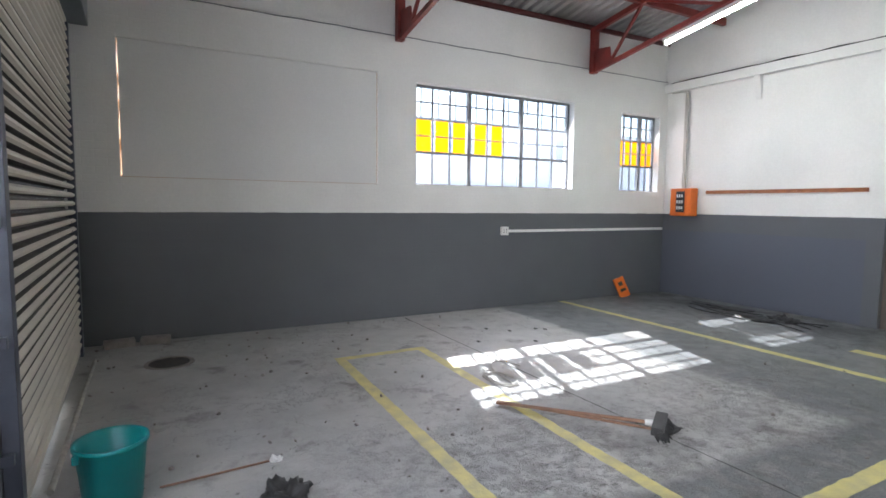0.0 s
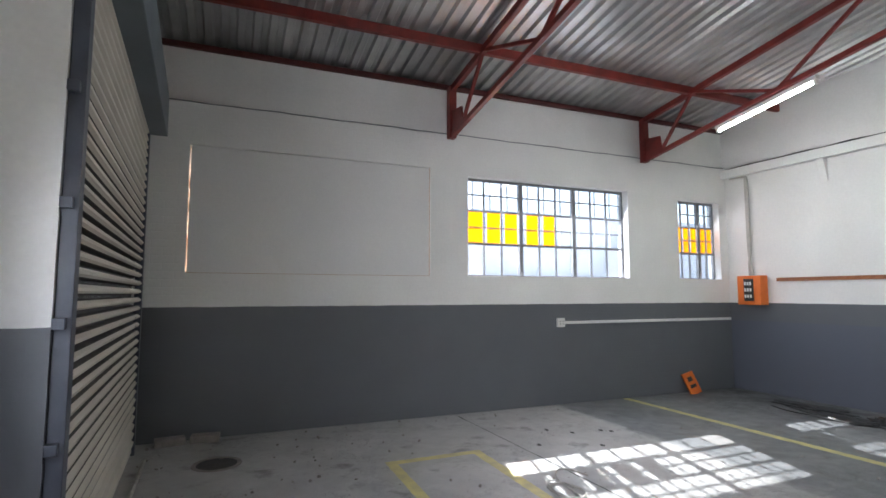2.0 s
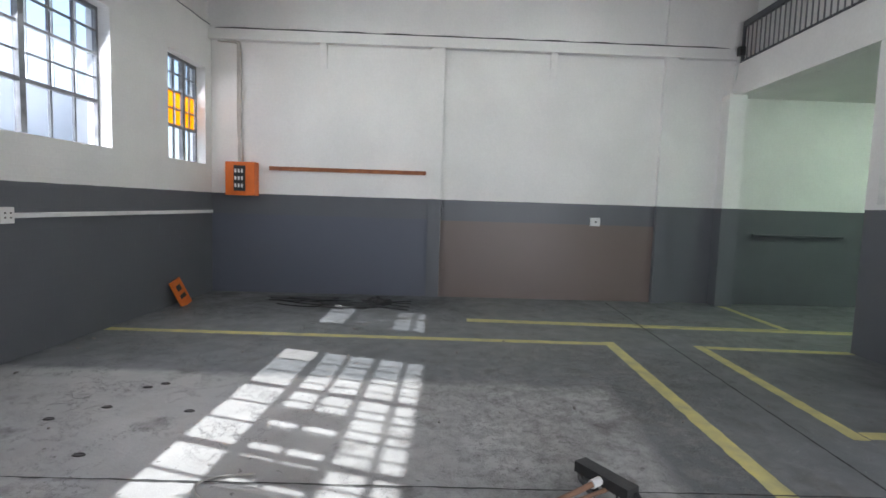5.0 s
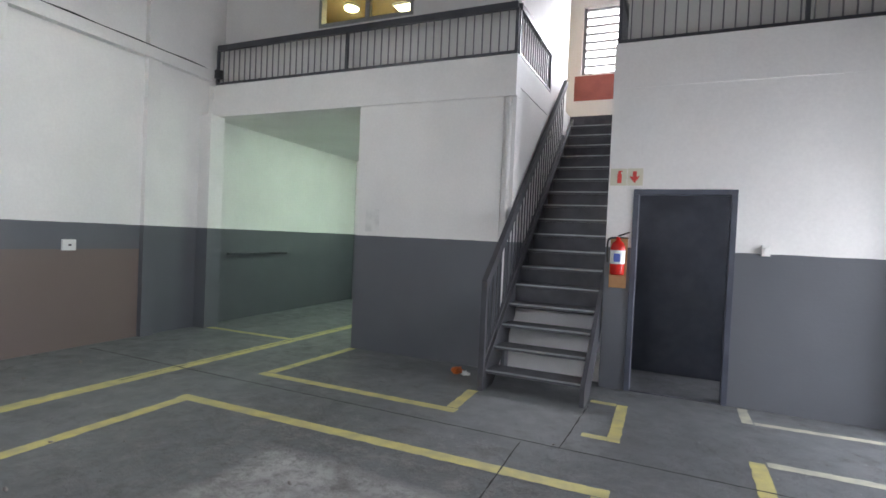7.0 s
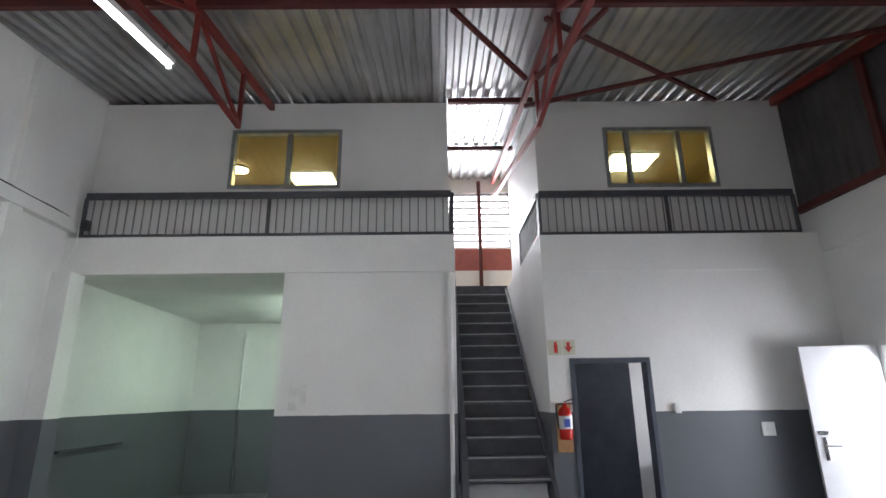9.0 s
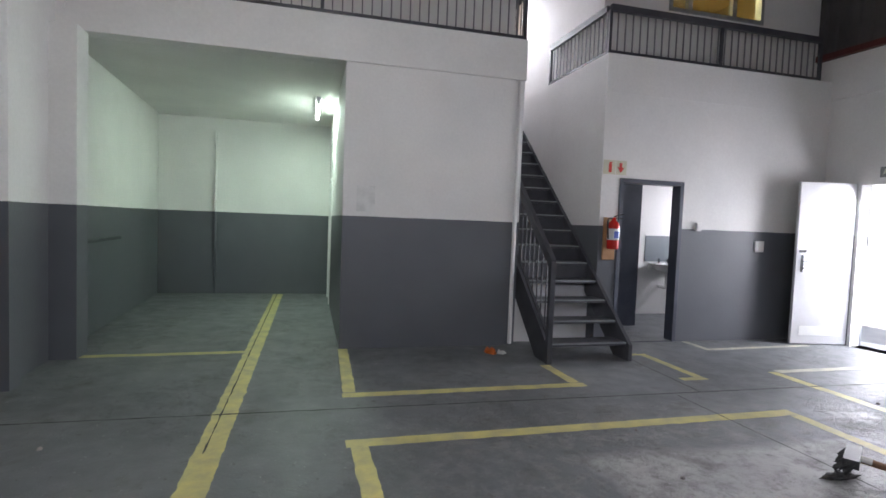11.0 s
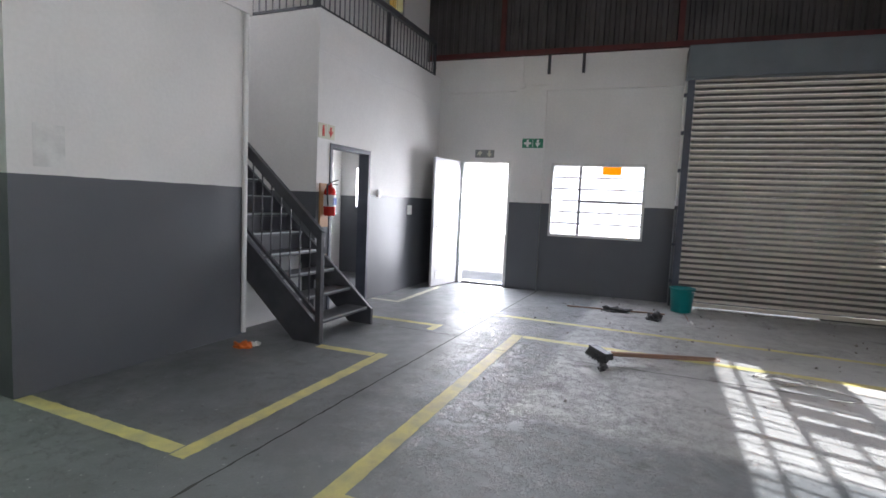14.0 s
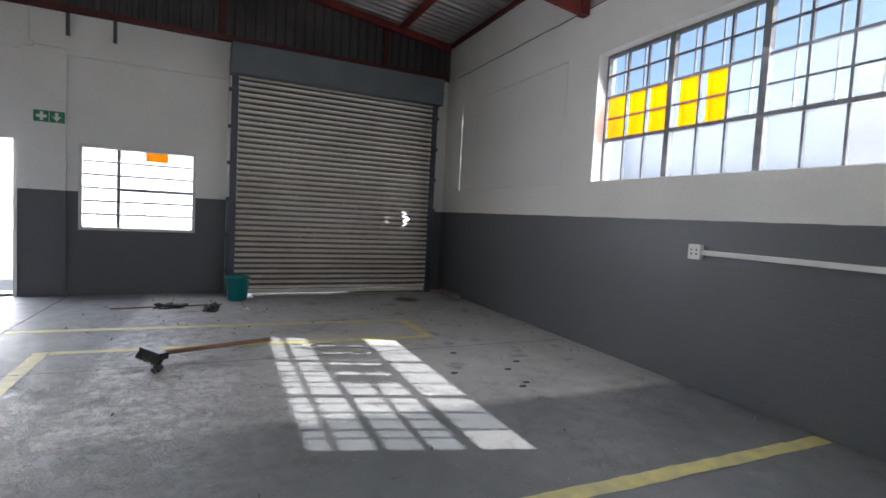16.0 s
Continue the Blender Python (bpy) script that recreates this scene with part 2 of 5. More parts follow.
M_ASPHALT = mat("outside_pale_concrete", (0.45, 0.44, 0.42), (0.38, 0.37, 0.36), 0.85, 2, 0.2)
M_YARD = mat("outside_pale_blue_grey_wall", (0.80, 0.82, 0.85), (0.72, 0.74, 0.78), 0.8, 1.2, 0.1)


def floor_material():
    m = bpy.data.materials.new("worn_painted_concrete")
    m.use_nodes = True
    n, l = m.node_tree.nodes, m.node_tree.links
    b = n["Principled BSDF"]
    geo = n.new("ShaderNodeNewGeometry")
    pos = geo.outputs["Position"]

    def noise_tex(scale, detail=6, rough=0.6):
        t = n.new("ShaderNodeTexNoise")
        t.inputs["Scale"].default_value, t.inputs["Detail"].default_value, t.inputs["Roughness"].default_value = scale, detail, rough
        l.new(pos, t.inputs["Vector"])
        return t.outputs[0]

    def math_node(op, a, c):
        t = n.new("ShaderNodeMath")
        t.operation = op
        for k, v in enumerate((a, c)):
            if isinstance(v, (int, float)):
                t.inputs[k].default_value = v
            else:
                l.new(v, t.inputs[k])
        return t.outputs[0]

    def ranged(v, lo, hi, to0=0.0, to1=1.0):
        t = n.new("ShaderNodeMapRange")
        for k, q in enumerate((lo, hi, to0, to1)):
            t.inputs[k + 1].default_value = q
        l.new(v, t.inputs[0])
        return t.outputs[0]

    def mixed(f, a, c, how="MIX"):
        t = n.new("ShaderNodeMix")
        t.data_type, t.blend_type = "RGBA", how
        if isinstance(f, float):
            t.inputs[0].default_value = f
        else:
            l.new(f, t.inputs[0])
        for k, v in ((6, a), (7, c)):
            if isinstance(v, tuple):
                t.inputs[k].default_value = (*v, 1)
            else:
                l.new(v, t.inputs[k])
        return t.outputs[2]

    sep = n.new("ShaderNodeSeparateXYZ")
    l.new(pos, sep.inputs[0])
    wob = math_node("MULTIPLY", math_node("SUBTRACT", noise_tex(2.5, 8), 0.5), 0.35)
    inx = ranged(math_node("ADD", sep.outputs[0], wob), 5.36, 5.48, 1, 0)
    iny = ranged(math_node("ADD", sep.outputs[1], wob), -4.62, -4.5, 0, 1)
    bare = math_node("MULTIPLY", inx, iny)
    blot = noise_tex(1.4, 8, 0.65)
    concrete = mixed(ranged(blot, 0.3, 0.7), (0.43, 0.425, 0.415), (0.30, 0.295, 0.288))
    painted = mixed(ranged(blot, 0.35, 0.65), (0.162, 0.169, 0.175), (0.124, 0.130, 0.135))
    col = mixed(bare, painted, concrete)
    # worn, chipped belt in front of the stair side
    chips = ranged(noise_tex(8, 9, 0.75), 0.47, 0.63)
    beltx = math_node("MULTIPLY", ranged(sep.outputs[0], 0.8, 2.6), ranged(sep.outputs[0], 5.6, 7.0, 1, 0))
    belty = math_node("MULTIPLY", ranged(sep.outputs[1], -5.6, -4.9), ranged(sep.outputs[1], -3.9, -2.9, 1, 0))
    belt = math_node("MULTIPLY", beltx, belty)
    worn = math_node("MULTIPLY", belt, chips)
    col = mixed(worn, col, (0.225, 0.22, 0.213))
    ridge = math_node("ABSOLUTE", math_node("SUBTRACT", noise_tex(3.6, 9, 0.75), 0.5), 0.0)
    hair = math_node("MULTIPLY", ranged(ridge, 0.0, 0.010, 1, 0), ranged(noise_tex(1.1, 3), 0.46, 0.6))
    col = mixed(math_node("MULTIPLY", hair, 0.65), col, (0.06, 0.056, 0.052))
    flake = math_node("MULTIPLY", belt, ranged(noise_tex(5.5, 10, 0.8), 0.57, 0.60))
    col = mixed(math_node("MULTIPLY", flake, 0.5), col, (0.10, 0.092, 0.085))
    # oil stains and dirt near the edges of the bays
    stain = ranged(noise_tex(2.6, 6, 0.6), 0.58, 0.72)
    col = mixed(math_node("MULTIPLY", stain, 0.75), col, (0.075, 0.068, 0.062))
    speck = ranged(noise_tex(38, 2, 0.5), 0.70, 0.74)
    col = mixed(math_node("MULTIPLY", speck, 0.6), col, (0.42, 0.41, 0.40))
    soot = ranged(noise_tex(16, 3, 0.6), 0.66, 0.72)
    col = mixed(math_node("MULTIPLY", soot, 0.7), col, (0.07, 0.065, 0.06))
    corner = math_node("MULTIPLY", ranged(sep.outputs[0], 7.2, 8.2), ranged(sep.outputs[1], -4.2, -2.8))
    dirt = math_node("MULTIPLY", corner, ranged(noise_tex(2.1, 7), 0.35, 0.6))
    col = mixed(math_node("MULTIPLY", dirt, 0.8), col, (0.04, 0.038, 0.038))
    grain = mixed(0.35, col, noise_tex(120, 2), "MULTIPLY")
    hs = n.new("ShaderNodeHueSaturation")
    hs.inputs["Value"].default_value = 1.2
    l.new(grain, hs.inputs["Color"])
    l.new(hs.outputs[0], b.inputs["Base Color"])
    rough = ranged(noise_tex(5, 6), 0.3, 0.7, 0.40, 0.62)
    l.new(rough, b.inputs["Roughness"])
    b.inputs["Specular IOR Level"].default_value = 0.5
    h = math_node("ADD", math_node("MULTIPLY", noise_tex(45, 4), 0.25), math_node("MULTIPLY", math_node("MULTIPLY", belt, chips), 1.7))
    h = math_node("ADD", h, math_node("MULTIPLY", noise_tex(7, 5), 0.5))
    h = math_node("SUBTRACT", h, math_node("ADD", math_node("MULTIPLY", flake, 0.9), math_node("MULTIPLY", hair, 0.5)))
    bp = n.new("ShaderNodeBump")
    bp.inputs["Strength"].default_value, bp.inputs["Distance"].default_value = 0.6, 0.012
    l.new(h, bp.inputs["Height"])
    l.new(bp.outputs[0], b.inputs["Normal"])
    return m


M_FLOOR = floor_material()


# ---- building helpers ----
def box(bm, x0, x1, y0, y1, z0, z1, bevel=0.0):
    x0, x1, y0, y1, z0, z1 = min(x0, x1), max(x0, x1), min(y0, y1), max(y0, y1), min(z0, z1), max(z0, z1)
    made = bmesh.ops.create_cube(bm, size=1, matrix=Matrix.Translation(((x0 + x1) / 2, (y0 + y1) / 2, (z0 + z1) / 2))
                                 @ Matrix.Diagonal((x1 - x0, y1 - y0, z1 - z0, 1)))
    if bevel:
        edges = list({e for v in made["verts"] for e in v.link_edges})
        bmesh.ops.bevel(bm, geom=edges, offset=bevel, segments=2, affect="EDGES", profile=0.5)


def bar(bm, p, q, w, h, up=(0, 0, 1)):
    """A bar of w by h from p to q."""
    p, q = Vector(p), Vector(q)
    d = (q - p).normalized()
    side = d.cross(Vector(up))
    if side.length < 1e-4:
        side = Vector((1, 0, 0))
    side.normalize()
    top = side.cross(d).normalized()
    m = Matrix((side, d, top)).transposed().to_4x4()
    bmesh.ops.create_cube(bm, size=1, matrix=Matrix.Translation((p + q) / 2) @ m @ Matrix.Diagonal((w, (q - p).length, h, 1)))


def rod(bm, p, q, r, seg=10, r2=None):
    p, q = Vector(p), Vector(q)
    turn = (q - p).to_track_quat("Z", "Y").to_matrix().to_4x4()
    bmesh.ops.create_cone(bm, cap_ends=True, segments=seg, radius1=r, radius2=r if r2 is None else r2, depth=(q - p).length,
                          matrix=Matrix.Translation((p + q) / 2) @ turn)


def lathe(bm, at, profile, seg=24):
    """A turned shape about the upright through at, from (radius, height) pairs."""
    rings = []
    for r, z in profile:
        rings.append([bm.verts.new((at[0] + r * math.cos(2 * math.pi * k / seg), at[1] + r * math.sin(2 * math.pi * k / seg), at[2] + z)) for k in range(seg)])
    for a, c in zip(rings, rings[1:]):
        for k in range(seg):
            bm.faces.new((a[k], a[(k + 1) % seg], c[(k + 1) % seg], c[k]))


def mesh_of(name, bm, material):
    bmesh.ops.recalc_face_normals(bm, faces=bm.faces)
    me = bpy.data.meshes.new(name)
    bm.to_mesh(me)
    bm.free()
    me.materials.append(material)
    return me


def thing(name, at, label, category, group="", kind=""):
    """An empty at the base of a thing."""
    ob = new(name)
    ob.location = at
    ob.empty_display_size = 0.05
    bpy.context.view_layer.update()
    return tagged(ob, label, category, group, kind)


def world_of(ob):
    at = Vector((0, 0, 0))
    while ob:
        at += ob.location
        ob = ob.parent
    return at


def part(name, bm, material, parent, label="", smooth=False):
    """A mesh, built in the place's own coordinates, as a part of parent."""
    at = world_of(parent)
    bmesh.ops.translate(bm, verts=bm.verts, vec=-at)
    me = mesh_of(name, bm, material)
    if smooth:
        for p in me.polygons:
            p.use_smooth = True
    ob = new(name, me)
    ob.parent = parent
    return tagged(ob, label)


def solid(name, bm, material, label, category, group="", kind="", smooth=False):
    me = mesh_of(name, bm, material)
    if smooth:
        for p in me.polygons:
            p.use_smooth = True
    return tagged(new(name, me), label, category, group, kind)


def part_box(name, material, parent, x0, x1, y0, y1, z0, z1, bevel=0.0, label=""):
    bm = bmesh.new()
    box(bm, x0, x1, y0, y1, z0, z1, bevel)
    return part(name, bm, material, parent, label)


def part_bar(name, material, parent, p, q, w, h, label="", up=(0, 0, 1)):
    bm = bmesh.new()
    bar(bm, p, q, w, h, up)
    return part(name, bm, material, parent, label)


def part_rod(name, material, parent, p, q, r, label="", seg=10):
    bm = bmesh.new()
    rod(bm, p, q, r, seg)
    return part(name, bm, material, parent, label, smooth=False)


def tube(name, points, r, material, parent=None, label="", category=""):
    cu = bpy.data.curves.new(name, "CURVE")
    cu.dimensions, cu.bevel_depth, cu.bevel_resolution = "3D", r, 2
    sp = cu.splines.new("NURBS")
    sp.points.add(len(points) - 1)
    for p, c in zip(sp.points, points):
        p.co = (*c, 1)
    sp.use_endpoint_u, sp.order_u = True, 3
    cu.materials.append(material)
    tmp = bpy.data.objects.new(name, cu)
    scene.collection.objects.link(tmp)
    bpy.context.view_layer.update()
    me = bpy.data.meshes.new_from_object(tmp.evaluated_get(bpy.context.evaluated_depsgraph_get()))
    bpy.data.objects.remove(tmp)
    ob = new(name, me)
    if parent:
        me.transform(Matrix.Translation(-world_of(parent)))
        ob.parent = parent
    return tagged(ob, label, category)


def pierced(bm, place, us, vs, holes):
    """Cells between the cuts us and vs, without those whose middle is in a hole; place(u0, u1, v0, v1) gives a box."""
    for u0, u1 in zip(us, us[1:]):
        for v0, v1 in zip(vs, vs[1:]):
            u, v = (u0 + u1) / 2, (v0 + v1) / 2
            if not any(a < u < c and d < v < e for a, c, d, e in holes):
                box(bm, *place(u0, u1, v0, v1))


def roof_z(y):
    return 4.36 + 0.135 * -y


# ---- setting ----
bm = bmesh.new()
bmesh.ops.create_grid(bm, x_segments=2, y_segments=2, size=1, matrix=Matrix.Translation((4.8, -5.7, 0)) @ Matrix.Diagonal((5.0, 6.0, 1, 1)))
solid("floor", bm, M_FLOOR, "worn grey painted concrete floor with stains", "floor", kind="structure")
bm = bmesh.new()
bmesh.ops.create_grid(bm, x_segments=2, y_segments=2, size=1, matrix=Matrix.Translation((0, 0, -0.06)) @ Matrix.Diagonal((600, 600, 1, 1)))
solid("ground", bm, M_ASPHALT, "pale concrete yard outside the building", "ground", kind="structure")
bm = bmesh.new()
box(bm, -8, 18, 6.0, 6.2, -0.06, 3.8)
solid("yard_wall", bm, M_YARD, "pale blue-grey boundary wall outside the windows", "wall", kind="structure")

# glowing sheets added outdoors so that the openings look white with daylight
M_BACKDROP_DIM = glow("rear_backdrop_glow", (1.0, 0.99, 0.98), 0.55)
M_BACKDROP = glow("front_backdrop_glow", (1.0, 0.99, 0.97), 0.9)
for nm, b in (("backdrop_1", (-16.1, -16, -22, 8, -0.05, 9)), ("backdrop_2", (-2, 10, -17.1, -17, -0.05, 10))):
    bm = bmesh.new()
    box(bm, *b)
    solid(nm, bm, M_BACKDROP if nm.endswith("1") else M_BACKDROP_DIM, "glowing sheet standing in for daylight beyond the openings", "backdrop", kind="structure")

# window wall
bm = bmesh.new()
pierced(bm, lambda a, c, d, e: (a, c, 0, 0.24, d, e), (-0.24, 0.68, 3.52, 4.06, 6.78, 7.80, 8.72, 9.5), (-0.06, 1.77, 3.07, 3.13, 3.19, 3.68),
        ((0.68, 3.52, 1.77, 3.19), (4.06, 6.78, 1.77, 3.13), (7.80, 8.72, 1.77, 3.07)))
solid("wall_north", bm, M_WALL_NORTH, "plastered wall painted white above a dark grey dado", "wall", kind="structure")
bm = bmesh.new()
box(bm, -0.24, 9.5, 0.05, 0.24, 3.68, 4.37)
solid("wall_north_upper", bm, M_WHITE, "white plastered brickwork above a ledge", "wall", kind="structure")

# front wall
bm = bmesh.new()
# the last hole is the unseen washroom window, added to let its lamp in
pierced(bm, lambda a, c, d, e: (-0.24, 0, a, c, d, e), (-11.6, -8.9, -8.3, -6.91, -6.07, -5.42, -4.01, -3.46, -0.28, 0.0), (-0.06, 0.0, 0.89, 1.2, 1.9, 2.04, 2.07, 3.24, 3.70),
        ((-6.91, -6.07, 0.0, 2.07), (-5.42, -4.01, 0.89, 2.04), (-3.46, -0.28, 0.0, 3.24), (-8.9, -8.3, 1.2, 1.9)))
front(solid("wall_west", bm, M_WALL, "plastered front wall, white above a dark grey dado", "wall", kind="structure"))
bm = bmesh.new()
box(bm, 0.0, 0.045, -6.03, -5.55, 0, 3.16)
box(bm, 0.0, 0.03, -7.33, -3.61, 3.16, 3.46)
front(solid("front_wall_pier", bm, M_WALL, "shallow plastered pier and beam on the front wall", "wall", kind="structure"))

# far wall, slightly out of square
FAR0, FARK = 8.90, 0.05


def far_x(y):
    return FAR0 - FARK * y


def slab_far(bm, y0, y1, z0, z1, proud=0.0, back=0.3):
    vs = []
    for y in (y0, y1):
        for z in (z0, z1):
            vs += [bm.verts.new((far_x(y) - proud, y, z)), bm.verts.new((far_x(y) + back, y, z))]
    for f in ((0, 2, 6, 4), (1, 5, 7, 3), (0, 4, 5, 1), (2, 3, 7, 6), (0, 1, 3, 2), (4, 6, 7, 5)):
        bm.faces.new([vs[k] for k in f])


for k, (y0, y1, m, words) in enumerate(((0.3, -3.13, M_WALL_BLUE, "with a blue-grey lower panel"), (-3.13, -6.35, M_WALL_BROWN, "with a brown lower panel"),
                                        (-6.35, -11.6, M_WALL, "beside the side bay"))):
    bm = bmesh.new()
    slab_far(bm, y0, y1, -0.06, 6.2)
    solid("wall_east_%d" % (k + 1), bm, m, "white and grey plastered end wall " + words, "wall", kind="structure")
bm = bmesh.new()
slab_far(bm, 0.0, -7.33, 3.48, 3.62, 0.10, 0.0)
solid("wall_ledge", bm, M_WHITE, "white plastered ledge along the end wall", "ledge", kind="structure")
for y in (-3.13, -6.40):
    bm = bmesh.new()
    slab_far(bm, y + 0.09, y - 0.09, 0.0, 3.48 if y > -4 else 5.1, 0.075, 0.0)
    solid("pilaster", bm, M_WALL, "shallow plastered pilaster painted white and grey", "pilaster", "pilasters on the end wall", "structure")
for y in (-1.55, -4.74):
    bm = bmesh.new()
    slab_far(bm, y + 0.045, y - 0.045, 3.14, 3.478, 0.09, 0.0)
    for v in bm.verts:
        if v.co.z < 3.2:
            v.co.x = min(v.co.x + 0.08, far_x(v.co.y) + 0.0)
    solid("corbel", bm, M_WHITE, "small white plastered corbel under the ledge", "corbel", "corbels under the ledge", "structure")
bm = bmesh.new()
box(bm, 9.04, 9.5, -7.42, -7.18, 0, 2.98)
solid("wall_nib", bm, M_WALL, "white and grey wall nib at the side bay", "wall", kind="structure")

# floor over the side bay, block under it and the wall beside the stair
bm = bmesh.new()
box(bm, 4.73, 9.6, -7.50, -7.33, 2.975, 3.42)
box(bm, 4.73, 9.6, -11.4, -7.50, 3.10, 3.42)
box(bm, 0.3, 3.59, -11.4, -7.47, 3.10, 3.40)
solid("mezzanine_floor", bm, M_WHITE, "white plastered concrete edge of the upper floor", "upper floor", kind="structure")
bm = bmesh.new()
box(bm, 6.55, 9.6, -11.4, -7.505, 2.975, 3.095)
solid("ceiling_side_bay", bm, M_WHITE, "plain white plastered ceiling of the side bay", "ceiling", kind="structure")
bm = bmesh.new()
box(bm, 4.86, 6.70, -7.50, -7.345, 0, 2.972)
solid("wall_store_front", bm, M_WALL, "white and dark grey front wall of the enclosed store", "wall", kind="structure")
bm = bmesh.new()
pierced(bm, lambda a, c, d, e: (6.55, 6.70, a, c, d, e), (-11.4, -11.05, -10.2, -7.50), (0, 2.0, 2.972), ((-11.05, -10.2, 0, 2.0),))
solid("wall_store_side", bm, M_WALL, "white and dark grey store wall with a doorway in the side bay", "wall", kind="structure")
bm = bmesh.new()
box(bm, 4.73, 4.86, -7.5, -7.37, 0, 2.972)
box(bm, 4.735, 4.88, -11.4, -7.50, 0, 3.095)
solid("wall_store_stair", bm, M_WALL, "white and grey store wall beside the stair", "wall", kind="structure")
bm = bmesh.new()
box(bm, 4.90, 6.5, -11.38, -11.3, 0, 2.97)
solid("store_back_wall", bm, M_WALL, "plain wall inside the dark store", "wall", kind="structure")
bm = bmesh.new()
box(bm, -0.2, 9.9, -11.6, -11.4, 0, 3.97)
pierced(bm, lambda a, c, d, e: (a, c, -11.6, -11.4, d, e), (-0.2, 3.45, 4.80, 9.9), (3.97, 4.42, 5.62, 6.2), ((3.45, 4.80, 4.42, 5.62),))
solid("wall_south", bm, M_WALL, "white and grey rear wall", "wall", kind="structure")
bm = bmesh.new()
box(bm, 3.3, 4.9, -11.398, -11.39, 3.96, 4.40)
solid("red_wall_band", bm, M_RED_BAND, "faded red painted band below the stair window", "wall", kind="structure")
bm = bmesh.new()
pierced(bm, lambda a, c, d, e: (a, c, -7.46, -7.33, d, e), (0.3, 2.60, 3.49, 3.73), (0, 1.97, 2.955), ((2.60, 3.49, 0, 1.97),))
solid("wall_washroom_front", bm, M_WALL, "white and grey wall with a doorway beside the stair", "wall", kind="structure")
bm = bmesh.new()
box(bm, 0.3, 3.73, -7.46, -7.322, 2.955, 3.40)
solid("beam_washroom", bm, M_WALL, "white plastered beam edge over the washroom wall", "beam", kind="structure")
bm = bmesh.new()
box(bm, 3.60, 3.73, -11.4, -7.46, 0, 3.40)
solid("wall_stair_side", bm, M_WALL, "white and grey wall along the stair", "wall", kind="structure")
bm = bmesh.new()
box(bm, 0.0, 3.6, -9.3, -9.2, 0, 3.1)
solid("washroom_wall", bm, M_WHITE, "white washroom wall behind the basin", "wall", kind="structure")
bm = bmesh.new()
box(bm, 2.49, 3.6, -8.36, -8.30, 0, 3.1)
solid("washroom_partition", bm, M_NAVY, "dark blue-grey painted partition inside the washroom", "partition", kind="structure")

# offices above
bm = bmesh.new()
pierced(bm, lambda a, c, d, e: (a, c, -7.72, -7.60, d, e), (4.79, 6.16, 7.58, 9.5), (3.42, 4.13, 4.95, 5.345), ((6.16, 7.58, 4.13, 4.95),))
box(bm, 4.79, 4.91, -10.2, -7.72, 3.42, 5.40)
solid("office_wall_1", bm, M_WHITE, "white office front wall on the upper floor", "wall", kind="structure")
bm = bmesh.new()
pierced(bm, lambda a, c, d, e: (a, c, -7.72, -7.60, d, e), (0.38, 1.33, 2.76, 3.65), (3.40, 4.11, 4.95, 5.345), ((1.33, 2.76, 4.11, 4.95),))
box(bm, 3.53, 3.65, -10.2, -7.72, 3.40, 5.40)
solid("office_wall_2", bm, M_WHITE, "white office front wall on the upper floor", "wall", kind="structure")
for k, (x0, x1) in enumerate(((4.92, 9.25), (0.60, 3.52))):
    bm = bmesh.new()
    box(bm, x0, x1, -10.2, -10.1, 3.42, 5.3)
    box(bm, x0, x0 + 0.02, -10.1, -7.725, 3.42, 5.3)
    box(bm, x1 - 0.02, x1, -10.1, -7.725, 3.42, 5.3)
    solid("office_inner_wall_%d" % (k + 1), bm, M_OFFICE, "tan painted walls inside the office", "wall", kind="structure")
    bm = bmesh.new()
    box(bm, x0, x1, -10.1, -7.725, 5.0, 5.04)
    solid("office_ceiling_%d" % (k + 1), bm, M_OFFICE, "tan office ceiling", "ceiling", kind="structure")


# roof of ribbed sheets
def ribbed(bm, a0, a1, pitch, depth, place):
    """A ribbed sheet: place(u, s, d) gives the point across u, along s (0 or 1), raised by d."""
    prof, u = [], a0
    while u < a1:
        prof += [(u, 0), (u + pitch * 0.42, 0), (u + pitch * 0.55, depth), (u + pitch * 0.87, depth)]
        u += pitch
    rows = [[bm.verts.new(place(u, s, d)) for u, d in prof] for s in (0, 1)]
    for k in range(len(prof) - 1):
        bm.faces.new((rows[0][k], rows[0][k + 1], rows[1][k + 1], rows[1][k]))


bm = bmesh.new()
ribbed(bm, -0.35, 10.3, 0.164, 0.042, lambda u, s, d: (u, 0.35 - s * 12.1, roof_z(0.35 - s * 12.1) + d))
solid("roof", bm, M_ROOF, "ribbed galvanised steel roof sheeting seen from below", "roof", kind="structure")
bm = bmesh.new()
ribbed(bm, -11.5, 0.05, 0.145, 0.03, lambda u, s, d: (-0.03 - d, u, 3.70 + s * (roof_z(u) - 3.70)))
front(solid("gable_cladding", bm, M_SHEET, "dark weathered ribbed sheets above the front wall", "cladding", kind="structure"))

bm = bmesh.new()
box(bm, 0.02, 8.9, 0.0, 0.048, 4.29, 4.352)
solid("wall_plate", bm, M_RED_SHADED, "dark steel plate under the eaves of the roof", "wall plate", kind="structure")

